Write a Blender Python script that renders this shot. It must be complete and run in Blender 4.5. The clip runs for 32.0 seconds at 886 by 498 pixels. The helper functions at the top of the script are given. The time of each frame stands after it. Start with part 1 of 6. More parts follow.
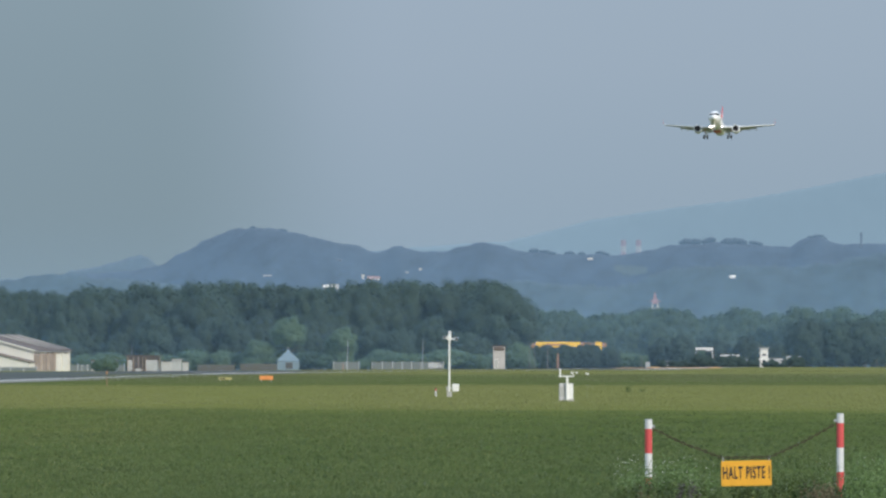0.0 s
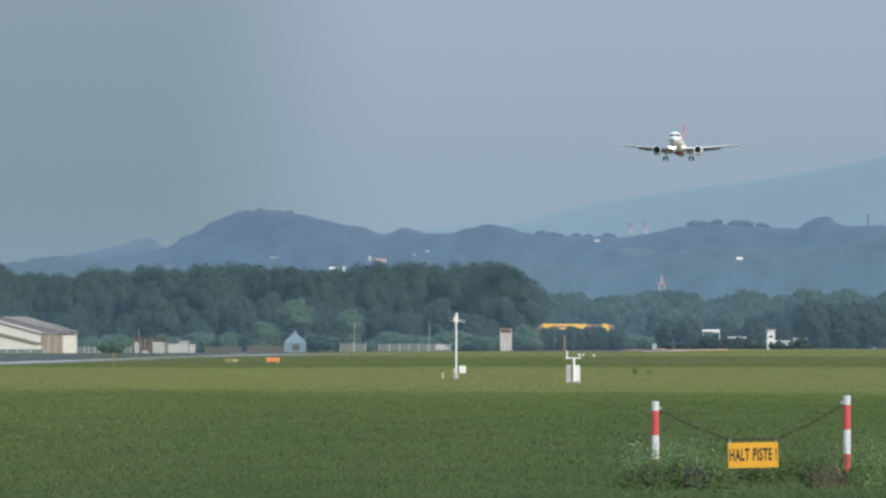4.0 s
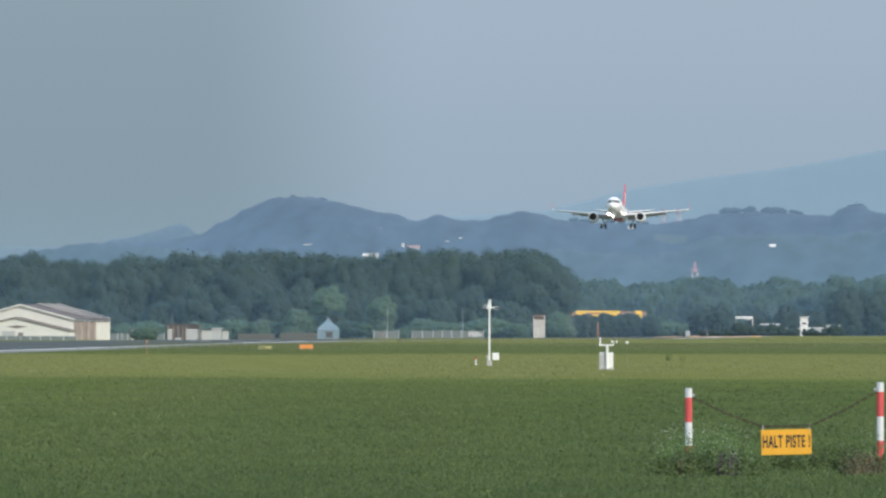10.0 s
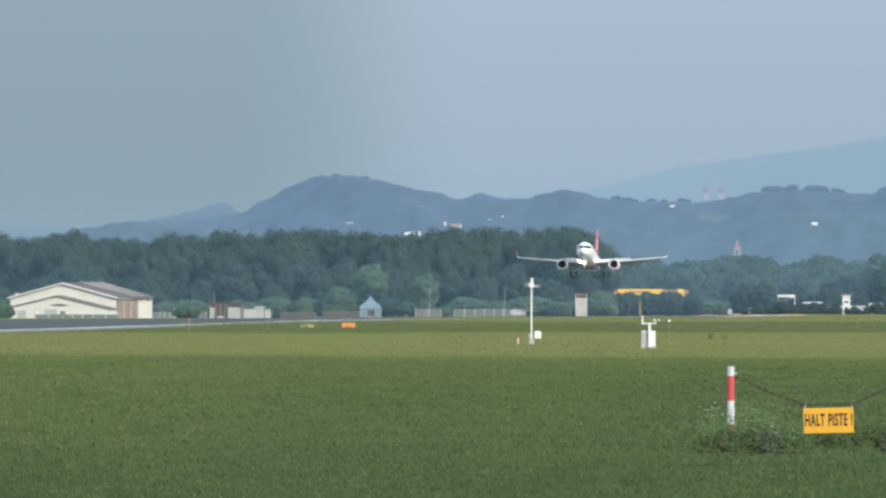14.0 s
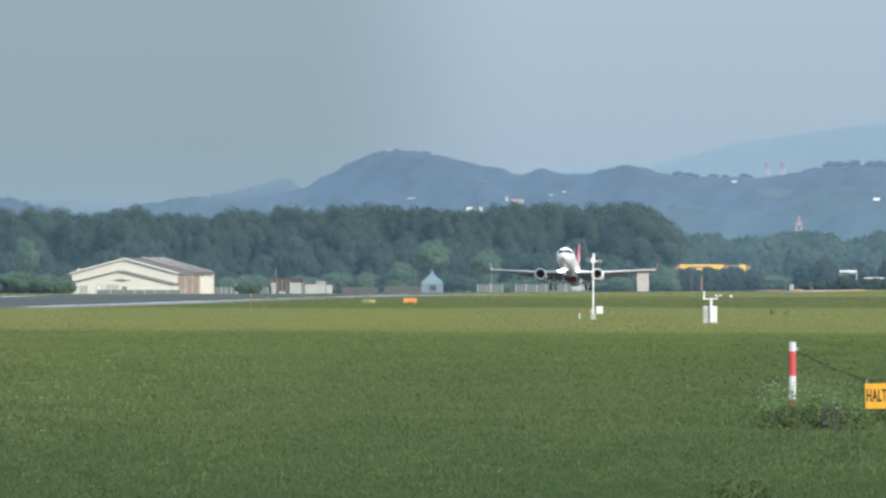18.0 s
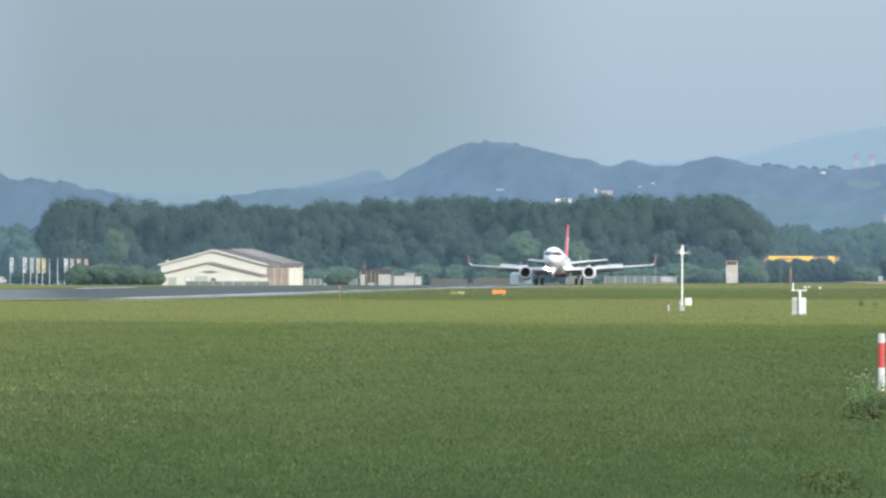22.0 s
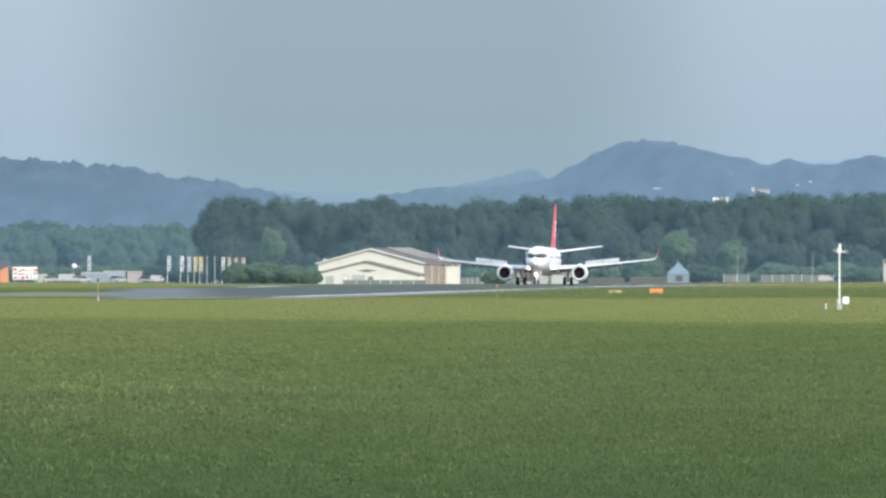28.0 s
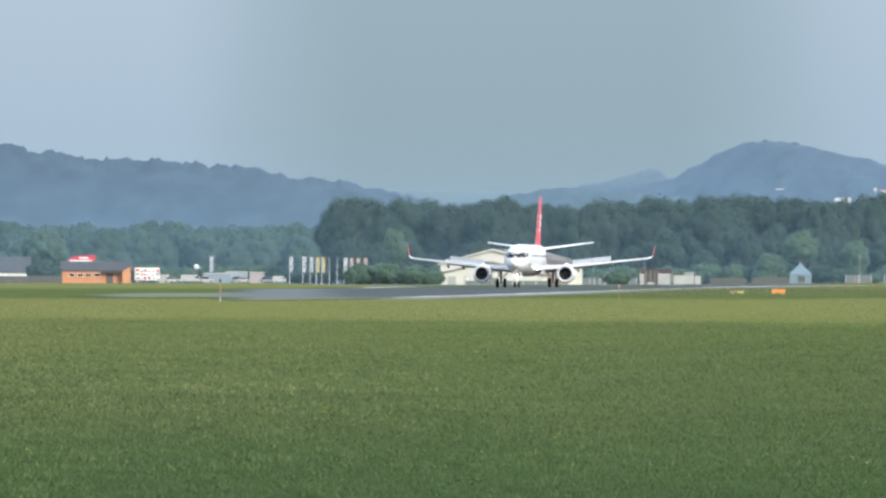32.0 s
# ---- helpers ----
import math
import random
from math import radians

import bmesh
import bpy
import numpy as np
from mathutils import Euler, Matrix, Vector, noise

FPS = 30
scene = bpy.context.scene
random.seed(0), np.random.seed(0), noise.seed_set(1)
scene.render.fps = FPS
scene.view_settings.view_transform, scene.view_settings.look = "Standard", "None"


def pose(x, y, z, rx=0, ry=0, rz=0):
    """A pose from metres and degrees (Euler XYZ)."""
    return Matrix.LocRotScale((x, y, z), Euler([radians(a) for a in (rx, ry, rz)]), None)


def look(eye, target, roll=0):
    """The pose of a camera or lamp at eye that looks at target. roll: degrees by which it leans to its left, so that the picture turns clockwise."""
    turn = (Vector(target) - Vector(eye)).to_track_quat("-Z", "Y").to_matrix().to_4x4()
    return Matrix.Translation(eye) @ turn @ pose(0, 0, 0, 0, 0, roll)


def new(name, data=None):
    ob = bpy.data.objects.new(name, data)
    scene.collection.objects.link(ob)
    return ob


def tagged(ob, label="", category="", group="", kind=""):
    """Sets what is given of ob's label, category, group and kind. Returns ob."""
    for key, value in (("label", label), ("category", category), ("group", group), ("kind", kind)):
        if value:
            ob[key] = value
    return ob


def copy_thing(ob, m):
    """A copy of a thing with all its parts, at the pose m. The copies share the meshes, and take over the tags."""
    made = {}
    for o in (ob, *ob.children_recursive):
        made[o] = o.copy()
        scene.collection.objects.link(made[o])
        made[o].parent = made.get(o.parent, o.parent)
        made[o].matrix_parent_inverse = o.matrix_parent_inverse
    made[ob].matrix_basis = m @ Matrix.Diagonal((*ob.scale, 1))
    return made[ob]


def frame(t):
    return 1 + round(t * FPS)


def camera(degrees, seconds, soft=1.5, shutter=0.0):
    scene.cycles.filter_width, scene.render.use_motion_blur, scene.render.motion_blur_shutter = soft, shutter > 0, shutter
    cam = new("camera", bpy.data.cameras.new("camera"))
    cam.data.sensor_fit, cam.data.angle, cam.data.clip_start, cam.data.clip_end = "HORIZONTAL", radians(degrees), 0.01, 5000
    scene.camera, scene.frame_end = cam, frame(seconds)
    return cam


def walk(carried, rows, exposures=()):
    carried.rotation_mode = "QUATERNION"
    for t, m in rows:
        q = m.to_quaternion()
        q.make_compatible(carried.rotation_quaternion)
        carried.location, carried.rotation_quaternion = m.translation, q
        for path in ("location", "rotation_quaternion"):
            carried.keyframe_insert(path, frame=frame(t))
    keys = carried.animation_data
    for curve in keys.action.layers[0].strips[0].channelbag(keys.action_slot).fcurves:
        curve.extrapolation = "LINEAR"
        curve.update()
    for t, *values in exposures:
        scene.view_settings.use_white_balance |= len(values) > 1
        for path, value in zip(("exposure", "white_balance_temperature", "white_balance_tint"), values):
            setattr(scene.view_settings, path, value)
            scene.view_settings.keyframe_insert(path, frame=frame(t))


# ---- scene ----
# Camera: it stands on a tripod by the airfield fence and pans. World y runs along the runway.
EYE = 2.1
GRID = 26000.0      # bearings are counted in steps of 1/26000 rad
AXIS = 2765.0       # the bearing of the runway's own direction
cam = camera(3.4545, 32.0, soft=2.5)
# seconds, degrees left of the runway's direction, degrees above the level
PAN = [
    (0, 3.3633, 0.4280), (0.5, 3.3557, 0.4153), (1, 3.3531, 0.4044), (1.5, 3.3540, 0.3951),
    (2, 3.3583, 0.3874), (2.5, 3.3668, 0.3806), (3, 3.3769, 0.3731), (3.5, 3.3871, 0.3638),
    (5.5, 3.3937, 0.3469), (6, 3.4038, 0.3410), (6.5, 3.4139, 0.3368), (7, 3.4257, 0.3325),
    (7.5, 3.4401, 0.3275), (8, 3.4561, 0.3224), (8.5, 3.4730, 0.3173), (9, 3.4890, 0.3131),
    (9.5, 3.5042, 0.3098), (10, 3.5194, 0.3065), (10.5, 3.5346, 0.3031), (11, 3.5498, 0.2988),
    (11.5, 3.5675, 0.2920), (12, 3.5894, 0.2811), (12.5, 3.6129, 0.2668), (13, 3.6366, 0.2517),
    (13.5, 3.6603, 0.2365), (14, 3.6839, 0.2221), (14.5, 3.7075, 0.2085), (16.5, 3.8221, 0.1613),
    (17, 3.8535, 0.1487), (17.5, 3.8872, 0.1369), (18, 3.9243, 0.1259), (18.5, 3.9631, 0.1166),
    (19, 4.0019, 0.1090), (19.5, 4.0416, 0.1040), (20, 4.0838, 0.1005), (20.5, 4.1293, 0.0980),
    (21, 4.1765, 0.0964), (21.5, 4.2237, 0.0947), (22, 4.2710, 0.0930), (22.5, 4.3182, 0.0912),
    (23, 4.3655, 0.0904), (23.5, 4.4128, 0.0912), (24, 4.4600, 0.0930), (24.5, 4.5081, 0.0939),
    (25, 4.5578, 0.0939), (25.5, 4.6083, 0.0939), (27.5, 4.8311, 0.0904), (28, 4.8843, 0.0879),
    (28.5, 4.9383, 0.0870), (29, 4.9948, 0.0879), (29.5, 5.0505, 0.0895), (30, 5.1054, 0.0904),
    (30.5, 5.1627, 0.0904), (31, 5.2234, 0.0904), (31.5, 5.2892, 0.0904), (32, 5.3609, 0.0904),
]
EXPOSE = [(0.0, -0.2, 6320, 10), (9.0, -0.07, 6340, 10), (12.3, -0.03, 6350, 10), (13.6, 0.07, 6360, 10), (17.0, 0.14, 6380, 10), (19.0, 0.23, 6400, 10), (23.0, 0.29, 6400, 10), (32.0, 0.28, 6400, 10)]
walk(cam, [(t, pose(0, 0, EYE, 90 + up, 0, left)) for t, left, up in PAN], EXPOSE)

# ---- world and sun ----
SUN_EL, SUN_AZ = 25.0, 138.0      # degrees above the level, degrees clockwise from +y
world = bpy.data.worlds.new("evening_sky")
scene.world = world
world.use_nodes = True


def link(tree, a, b):
    tree.links.new(a, b)


def build_sky():
    tree = world.node_tree
    nodes = tree.nodes
    nodes.clear()
    out = nodes.new("ShaderNodeOutputWorld")
    back = nodes.new("ShaderNodeBackground")
    sky = nodes.new("ShaderNodeTexSky")
    sky.sky_type = "NISHITA"
    sky.sun_disc = False
    sky.sun_elevation, sky.sun_rotation = radians(SUN_EL), radians(SUN_AZ)
    sky.air_density, sky.dust_density, sky.ozone_density = 1.3, 2.5, 2.5
    coord = nodes.new("ShaderNodeTexCoord")
    part_xyz = nodes.new("ShaderNodeSeparateXYZ")
    link(tree, coord.outputs["Generated"], part_xyz.inputs[0])
    # evening haze lies over the lowest degrees of the sky
    low = nodes.new("ShaderNodeMapRange")
    low.inputs["From Min"].default_value, low.inputs["From Max"].default_value = 0.0, 0.16
    low.inputs["To Min"].default_value, low.inputs["To Max"].default_value = 1.0, 0.0
    low.interpolation_type = "SMOOTHSTEP"
    link(tree, part_xyz.outputs["Z"], low.inputs["Value"])
    tone = nodes.new("ShaderNodeMapRange")
    tone.inputs["From Min"].default_value, tone.inputs["From Max"].default_value = 0.0, 0.02
    link(tree, part_xyz.outputs["Z"], tone.inputs["Value"])
    haze = nodes.new("ShaderNodeMix")
    haze.data_type = "RGBA"
    haze.inputs["A"].default_value = (*HAZE_LOW, 1)
    haze.inputs["B"].default_value = (*HAZE_HIGH, 1)
    link(tree, tone.outputs["Result"], haze.inputs["Factor"])
    # a distant grey shower curtain hangs to the left of the approach
    noise_tex = nodes.new("ShaderNodeTexNoise")
    noise_tex.inputs["Scale"].default_value = 34.0
    noise_tex.inputs["Detail"].default_value = 3.0
    squash = nodes.new("ShaderNodeMapping")
    squash.inputs["Scale"].default_value = (1.0, 1.0, 0.35)
    link(tree, coord.outputs["Generated"], squash.inputs["Vector"])
    link(tree, squash.outputs["Vector"], noise_tex.inputs["Vector"])
    shift = nodes.new("ShaderNodeMath")
    shift.operation = "MULTIPLY_ADD"
    shift.inputs[1].default_value = 0.012
    link(tree, noise_tex.outputs["Fac"], shift.inputs[0])
    link(tree, part_xyz.outputs["X"], shift.inputs[2])
    bell = nodes.new("ShaderNodeMath")
    bell.operation = "ADD"
    bell.inputs[1].default_value = -CURTAIN_AT
    link(tree, shift.outputs[0], bell.inputs[0])
    away = nodes.new("ShaderNodeMath")
    away.operation = "ABSOLUTE"
    link(tree, bell.outputs[0], away.inputs[0])
    soft_edge = nodes.new("ShaderNodeMapRange")
    soft_edge.interpolation_type = "SMOOTHSTEP"
    soft_edge.inputs["From Min"].default_value, soft_edge.inputs["From Max"].default_value = 0.009, 0.026
    soft_edge.inputs["To Min"].default_value, soft_edge.inputs["To Max"].default_value = 1.0, 0.0
    link(tree, away.outputs[0], soft_edge.inputs["Value"])
    curtain = nodes.new("ShaderNodeMix")
    curtain.data_type = "RGBA"
    curtain.inputs["B"].default_value = (*HAZE_RAIN, 1)
    link(tree, soft_edge.outputs["Result"], curtain.inputs["Factor"])
    link(tree, haze.outputs["Result"], curtain.inputs["A"])
    both = nodes.new("ShaderNodeMix")
    both.data_type = "RGBA"
    link(tree, low.outputs["Result"], both.inputs["Factor"])
    # a pale veil added to the unseen upper sky, to fill shadows with light
    veil = nodes.new("ShaderNodeMix")
    veil.data_type = "RGBA"
    veil.inputs["Factor"].default_value = 0.6
    veil.inputs["B"].default_value = (11.5, 13.8, 16.5, 1)
    link(tree, sky.outputs[0], veil.inputs["A"])
    link(tree, veil.outputs["Result"], both.inputs["A"])
    link(tree, curtain.outputs["Result"], both.inputs["B"])
    link(tree, both.outputs["Result"], back.inputs["Color"])
    back.inputs["Strength"].default_value = SKY
    link(tree, back.outputs[0], out.inputs[0])


SKY = 0.1
HAZE_LOW, HAZE_HIGH, HAZE_RAIN = (3.15, 4.22, 5.1), (3.68, 4.55, 5.45), (2.55, 3.42, 3.92)
CURTAIN_AT = -0.082
build_sky()
sun_data = bpy.data.lights.new("sun", "SUN")
sun_data.energy, sun_data.angle, sun_data.color = 3.2, radians(0.6), (1.0, 0.91, 0.78)
sun = new("sun", sun_data)
sun.matrix_world = look((0, 0, 0), (-math.sin(radians(SUN_AZ)) * math.cos(radians(SUN_EL)), -math.cos(radians(SUN_AZ)) * math.cos(radians(SUN_EL)), -math.sin(radians(SUN_EL))))


# ---- materials ----
MATS = {}


def material(name, colour, rough=0.7, metal=0.0, vary=0.15, scale=2.0, bump=0.0, island=0.0, each=0.0, glow=None, glow_strength=0.0, glow_vary=0.0, fine=None, gloss=0.5, squash=1.0, broad=0.0):
    """A surface with blotches, fine grain, and where wanted a shift from piece to piece."""
    if name in MATS:
        return MATS[name]
    mat = bpy.data.materials.new(name)
    mat.use_nodes = True
    MATS[name] = mat
    tree = mat.node_tree
    nodes = tree.nodes
    shader = nodes["Principled BSDF"]
    shader.inputs["Roughness"].default_value, shader.inputs["Metallic"].default_value = rough, metal
    shader.inputs["Specular IOR Level"].default_value = gloss
    coord = nodes.new("ShaderNodeTexCoord")
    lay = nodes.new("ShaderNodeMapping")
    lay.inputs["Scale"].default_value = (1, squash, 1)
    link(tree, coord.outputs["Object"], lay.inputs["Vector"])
    blotch = nodes.new("ShaderNodeTexNoise")
    blotch.inputs["Scale"].default_value = scale
    blotch.inputs["Detail"].default_value = 4.0
    link(tree, lay.outputs["Vector"], blotch.inputs["Vector"])
    grain = nodes.new("ShaderNodeTexNoise")
    grain.inputs["Scale"].default_value = fine or scale * 12
    grain.inputs["Detail"].default_value = 2.0
    link(tree, lay.outputs["Vector"], grain.inputs["Vector"])
    add = nodes.new("ShaderNodeMath")
    add.operation = "MULTIPLY_ADD"
    add.inputs[1].default_value = 0.4
    link(tree, grain.outputs["Fac"], add.inputs[0])
    link(tree, blotch.outputs["Fac"], add.inputs[2])
    last = add.outputs[0]
    centre = 0.7
    if broad:
        wide = nodes.new("ShaderNodeTexNoise")
        wide.inputs["Scale"].default_value, wide.inputs["Detail"].default_value = broad, 3.0
        link(tree, lay.outputs["Vector"], wide.inputs["Vector"])
        more = nodes.new("ShaderNodeMath")
        more.operation = "MULTIPLY_ADD"
        more.inputs[1].default_value = 0.5
        link(tree, wide.outputs["Fac"], more.inputs[0])
        link(tree, last, more.inputs[2])
        last, centre = more.outputs[0], centre + 0.25
    if island:
        geo = nodes.new("ShaderNodeNewGeometry")
        more = nodes.new("ShaderNodeMath")
        more.operation = "MULTIPLY_ADD"
        more.inputs[1].default_value = island
        link(tree, geo.outputs["Random Per Island"], more.inputs[0])
        link(tree, last, more.inputs[2])
        last, centre = more.outputs[0], centre + island / 2
    if each:
        info = nodes.new("ShaderNodeObjectInfo")
        more = nodes.new("ShaderNodeMath")
        more.operation = "MULTIPLY_ADD"
        more.inputs[1].default_value = each
        link(tree, info.outputs["Random"], more.inputs[0])
        link(tree, last, more.inputs[2])
        last, centre = more.outputs[0], centre + each / 2
    ramp = nodes.new("ShaderNodeMapRange")
    spread = 0.3 + island / 2 + each / 2
    ramp.inputs["From Min"].default_value, ramp.inputs["From Max"].default_value = centre - spread, centre + spread
    link(tree, last, ramp.inputs["Value"])
    mix = nodes.new("ShaderNodeMix")
    mix.data_type = "RGBA"
    dark = colour if len(colour) == 3 else colour[:3]
    mix.inputs["A"].default_value = (*[c * (1 - vary) for c in dark], 1)
    mix.inputs["B"].default_value = (*[min(1, c * (1 + vary)) for c in dark], 1)
    link(tree, ramp.outputs["Result"], mix.inputs["Factor"])
    link(tree, mix.outputs["Result"], shader.inputs["Base Color"])
    if bump:
        relief = nodes.new("ShaderNodeBump")
        relief.inputs["Strength"].default_value = bump
        link(tree, add.outputs[0], relief.inputs["Height"])
        link(tree, relief.outputs[0], shader.inputs["Normal"])
    if glow:
        lit = nodes.new("ShaderNodeMix")
        lit.data_type = "RGBA"
        lit.inputs["A"].default_value = (*[c * (1 - glow_vary) for c in glow], 1)
        lit.inputs["B"].default_value = (*[c * (1 + glow_vary) for c in glow], 1)
        link(tree, ramp.outputs["Result"], lit.inputs["Factor"])
        link(tree, lit.outputs["Result"], shader.inputs["Emission Color"])
        shader.inputs["Emission Strength"].default_value = glow_strength
    return mat


def leafy(name, colour, vary=0.35, each=0.5, thin=0.4, sheen=0.25, waxy=0.4, rough=0.5, **more):
    """Leaves and blades: light also comes through them."""
    mat = material(name, colour, rough=0.75, vary=vary, **{"scale": 0.25, "fine": 2.5, "island": 0.5, "each": each, **more})
    tree = mat.node_tree
    shader, out = tree.nodes["Principled BSDF"], tree.nodes["Material Output"]
    # Bluish sheen lifts dark leaves in place of haze.
    shader.inputs["Sheen Weight"].default_value = sheen
    shader.inputs["Sheen Tint"].default_value = (0.5, 0.84, 0.95, 1)
    shader.inputs["Specular IOR Level"].default_value = waxy
    shader.inputs["Roughness"].default_value = rough
    through_leaf = tree.nodes.new("ShaderNodeBsdfTranslucent")
    dim = tree.nodes.new("ShaderNodeMix")
    dim.data_type, dim.blend_type = "RGBA", "MULTIPLY"
    dim.inputs["Factor"].default_value = 1.0
    dim.inputs["B"].default_value = (thin, thin, thin, 1)
    # what a leaf lets through comes on top of what it reflects
    both = tree.nodes.new("ShaderNodeAddShader")
    link(tree, shader.inputs["Base Color"].links[0].from_socket, dim.inputs["A"])
    link(tree, dim.outputs["Result"], through_leaf.inputs["Color"])
    link(tree, shader.outputs[0], both.inputs[0])
    link(tree, through_leaf.outputs[0], both.inputs[1])
    link(tree, both.outputs[0], out.inputs["Surface"])
    return mat


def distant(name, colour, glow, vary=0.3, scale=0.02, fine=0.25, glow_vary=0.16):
    """A far surface; emission stands in for light scattered by many kilometres of air."""
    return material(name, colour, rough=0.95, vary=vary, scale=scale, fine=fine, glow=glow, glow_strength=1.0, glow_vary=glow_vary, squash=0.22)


# ---- mesh helpers ----
def at(u, d, z=None):
    """The place at bearing u and distance d; on the ground if no height is given."""
    a = (u - AXIS) / GRID
    x, y = d * math.sin(a), d * math.cos(a)
    return (x, y, ground_z(x, y) if z is None else z)


LEVELS_Y = (-500, 600, 1000, 1250, 1500, 1680, 1750, 2150, 2450, 2800, 3300, 4000, 5200)
LEVELS_Z = (0, 0, -0.12, -0.22, 0.1, 0.36, 0.4, 0.26, 0.16, -0.03, -0.35, -0.8, -1.6)


def ground_levels(x, y):
    """Heights of the ground; the far side dips before the hangar and rises a little beside the approach."""
    x, y = np.asarray(x, dtype=float), np.asarray(y, dtype=float)
    far = np.clip((y - 2700) / 450, 0, 1)
    far = far * far * (3 - 2 * far)
    right = np.clip((x + 195) / 75, 0, 1)
    right = right * right * (3 - 2 * right)
    low = np.clip((y - 2150) / 850, 0, 1)
    dip = np.exp(-((x * 3250 / np.maximum(y, 1000) + 285) / 48) ** 4)
    return np.interp(y, LEVELS_Y, LEVELS_Z) + far * 0.55 * right - 0.68 * low * low * (3 - 2 * low) * dip


def ground_z(x, y):
    return float(ground_levels(x, y))


def link_mesh(name, bm, mat, parent=None, smooth=False):
    mesh = bpy.data.meshes.new(name)
    bm.to_mesh(mesh)
    bm.free()
    for m in (mat if isinstance(mat, (list, tuple)) else [mat]):
        mesh.materials.append(m)
    if smooth:
        for p in mesh.polygons:
            p.use_smooth = True
    ob = new(name, mesh)
    if parent:
        ob.parent = parent
    return ob


def part(name, bm, mat, parent, label="", smooth=False):
    ob = link_mesh(name, bm, mat, parent, smooth)
    return tagged(ob, label) if label else ob


def thing(name, m, label, category, group="", kind=""):
    ob = new(name)
    ob.empty_display_size = 0.2
    ob.matrix_basis = m
    return tagged(ob, label, category, group, kind)


def box(w, d, h, x=0, y=0, z=0, bevel=0.0, bm=None):
    """A box w x d x h whose bottom's middle is at x, y, z."""
    bm = bm or bmesh.new()
    made = bmesh.ops.create_cube(bm, size=1, matrix=Matrix.Translation((x, y, z + h / 2)) @ Matrix.Diagonal((w, d, h, 1)))
    if bevel:
        edges = list({e for v in made["verts"] for e in v.link_edges})
        bmesh.ops.bevel(bm, geom=edges, offset=bevel, segments=1, affect="EDGES")
    return bm


def rod(a, b, r, r2=None, n=10, bm=None):
    """A round bar from a to b."""
    bm = bm or bmesh.new()
    a, b = Vector(a), Vector(b)
    way = b - a
    m = Matrix.Translation((a + b) / 2) @ way.to_track_quat("Z", "Y").to_matrix().to_4x4()
    bmesh.ops.create_cone(bm, cap_ends=True, segments=n, radius1=r, radius2=r if r2 is None else r2, depth=way.length, matrix=m)
    return bm


def loft(rings, close=True, bm=None):
    """A skin over rings of equal count; ends closed."""
    bm = bm or bmesh.new()
    rows = [[bm.verts.new(p) for p in ring] for ring in rings]
    n = len(rows[0])
    for r0, r1 in zip(rows, rows[1:]):
        for i in range(n):
            bm.faces.new((r0[i], r0[(i + 1) % n], r1[(i + 1) % n], r1[i]))
    if close:
        bm.faces.new(list(reversed(rows[0])))
        bm.faces.new(rows[-1])
    bmesh.ops.recalc_face_normals(bm, faces=bm.faces)
    return bm


def prism(points, depth, bm=None):
    """An outline in x and z, drawn out along y by depth, centred."""
    bm = bm or bmesh.new()
    return loft([[(x, -depth / 2, z) for x, z in points], [(x, depth / 2, z) for x, z in points]], bm=bm)


def smooth_step(a, b, x):
    k = min(1.0, max(0.0, (x - a) / (b - a)))
    return k * k * (3 - 2 * k)


# ---- the ground ----
RUNWAY_X, RUNWAY_HALF = -146.5, 22.5
MOWN_SLANT = 1.5


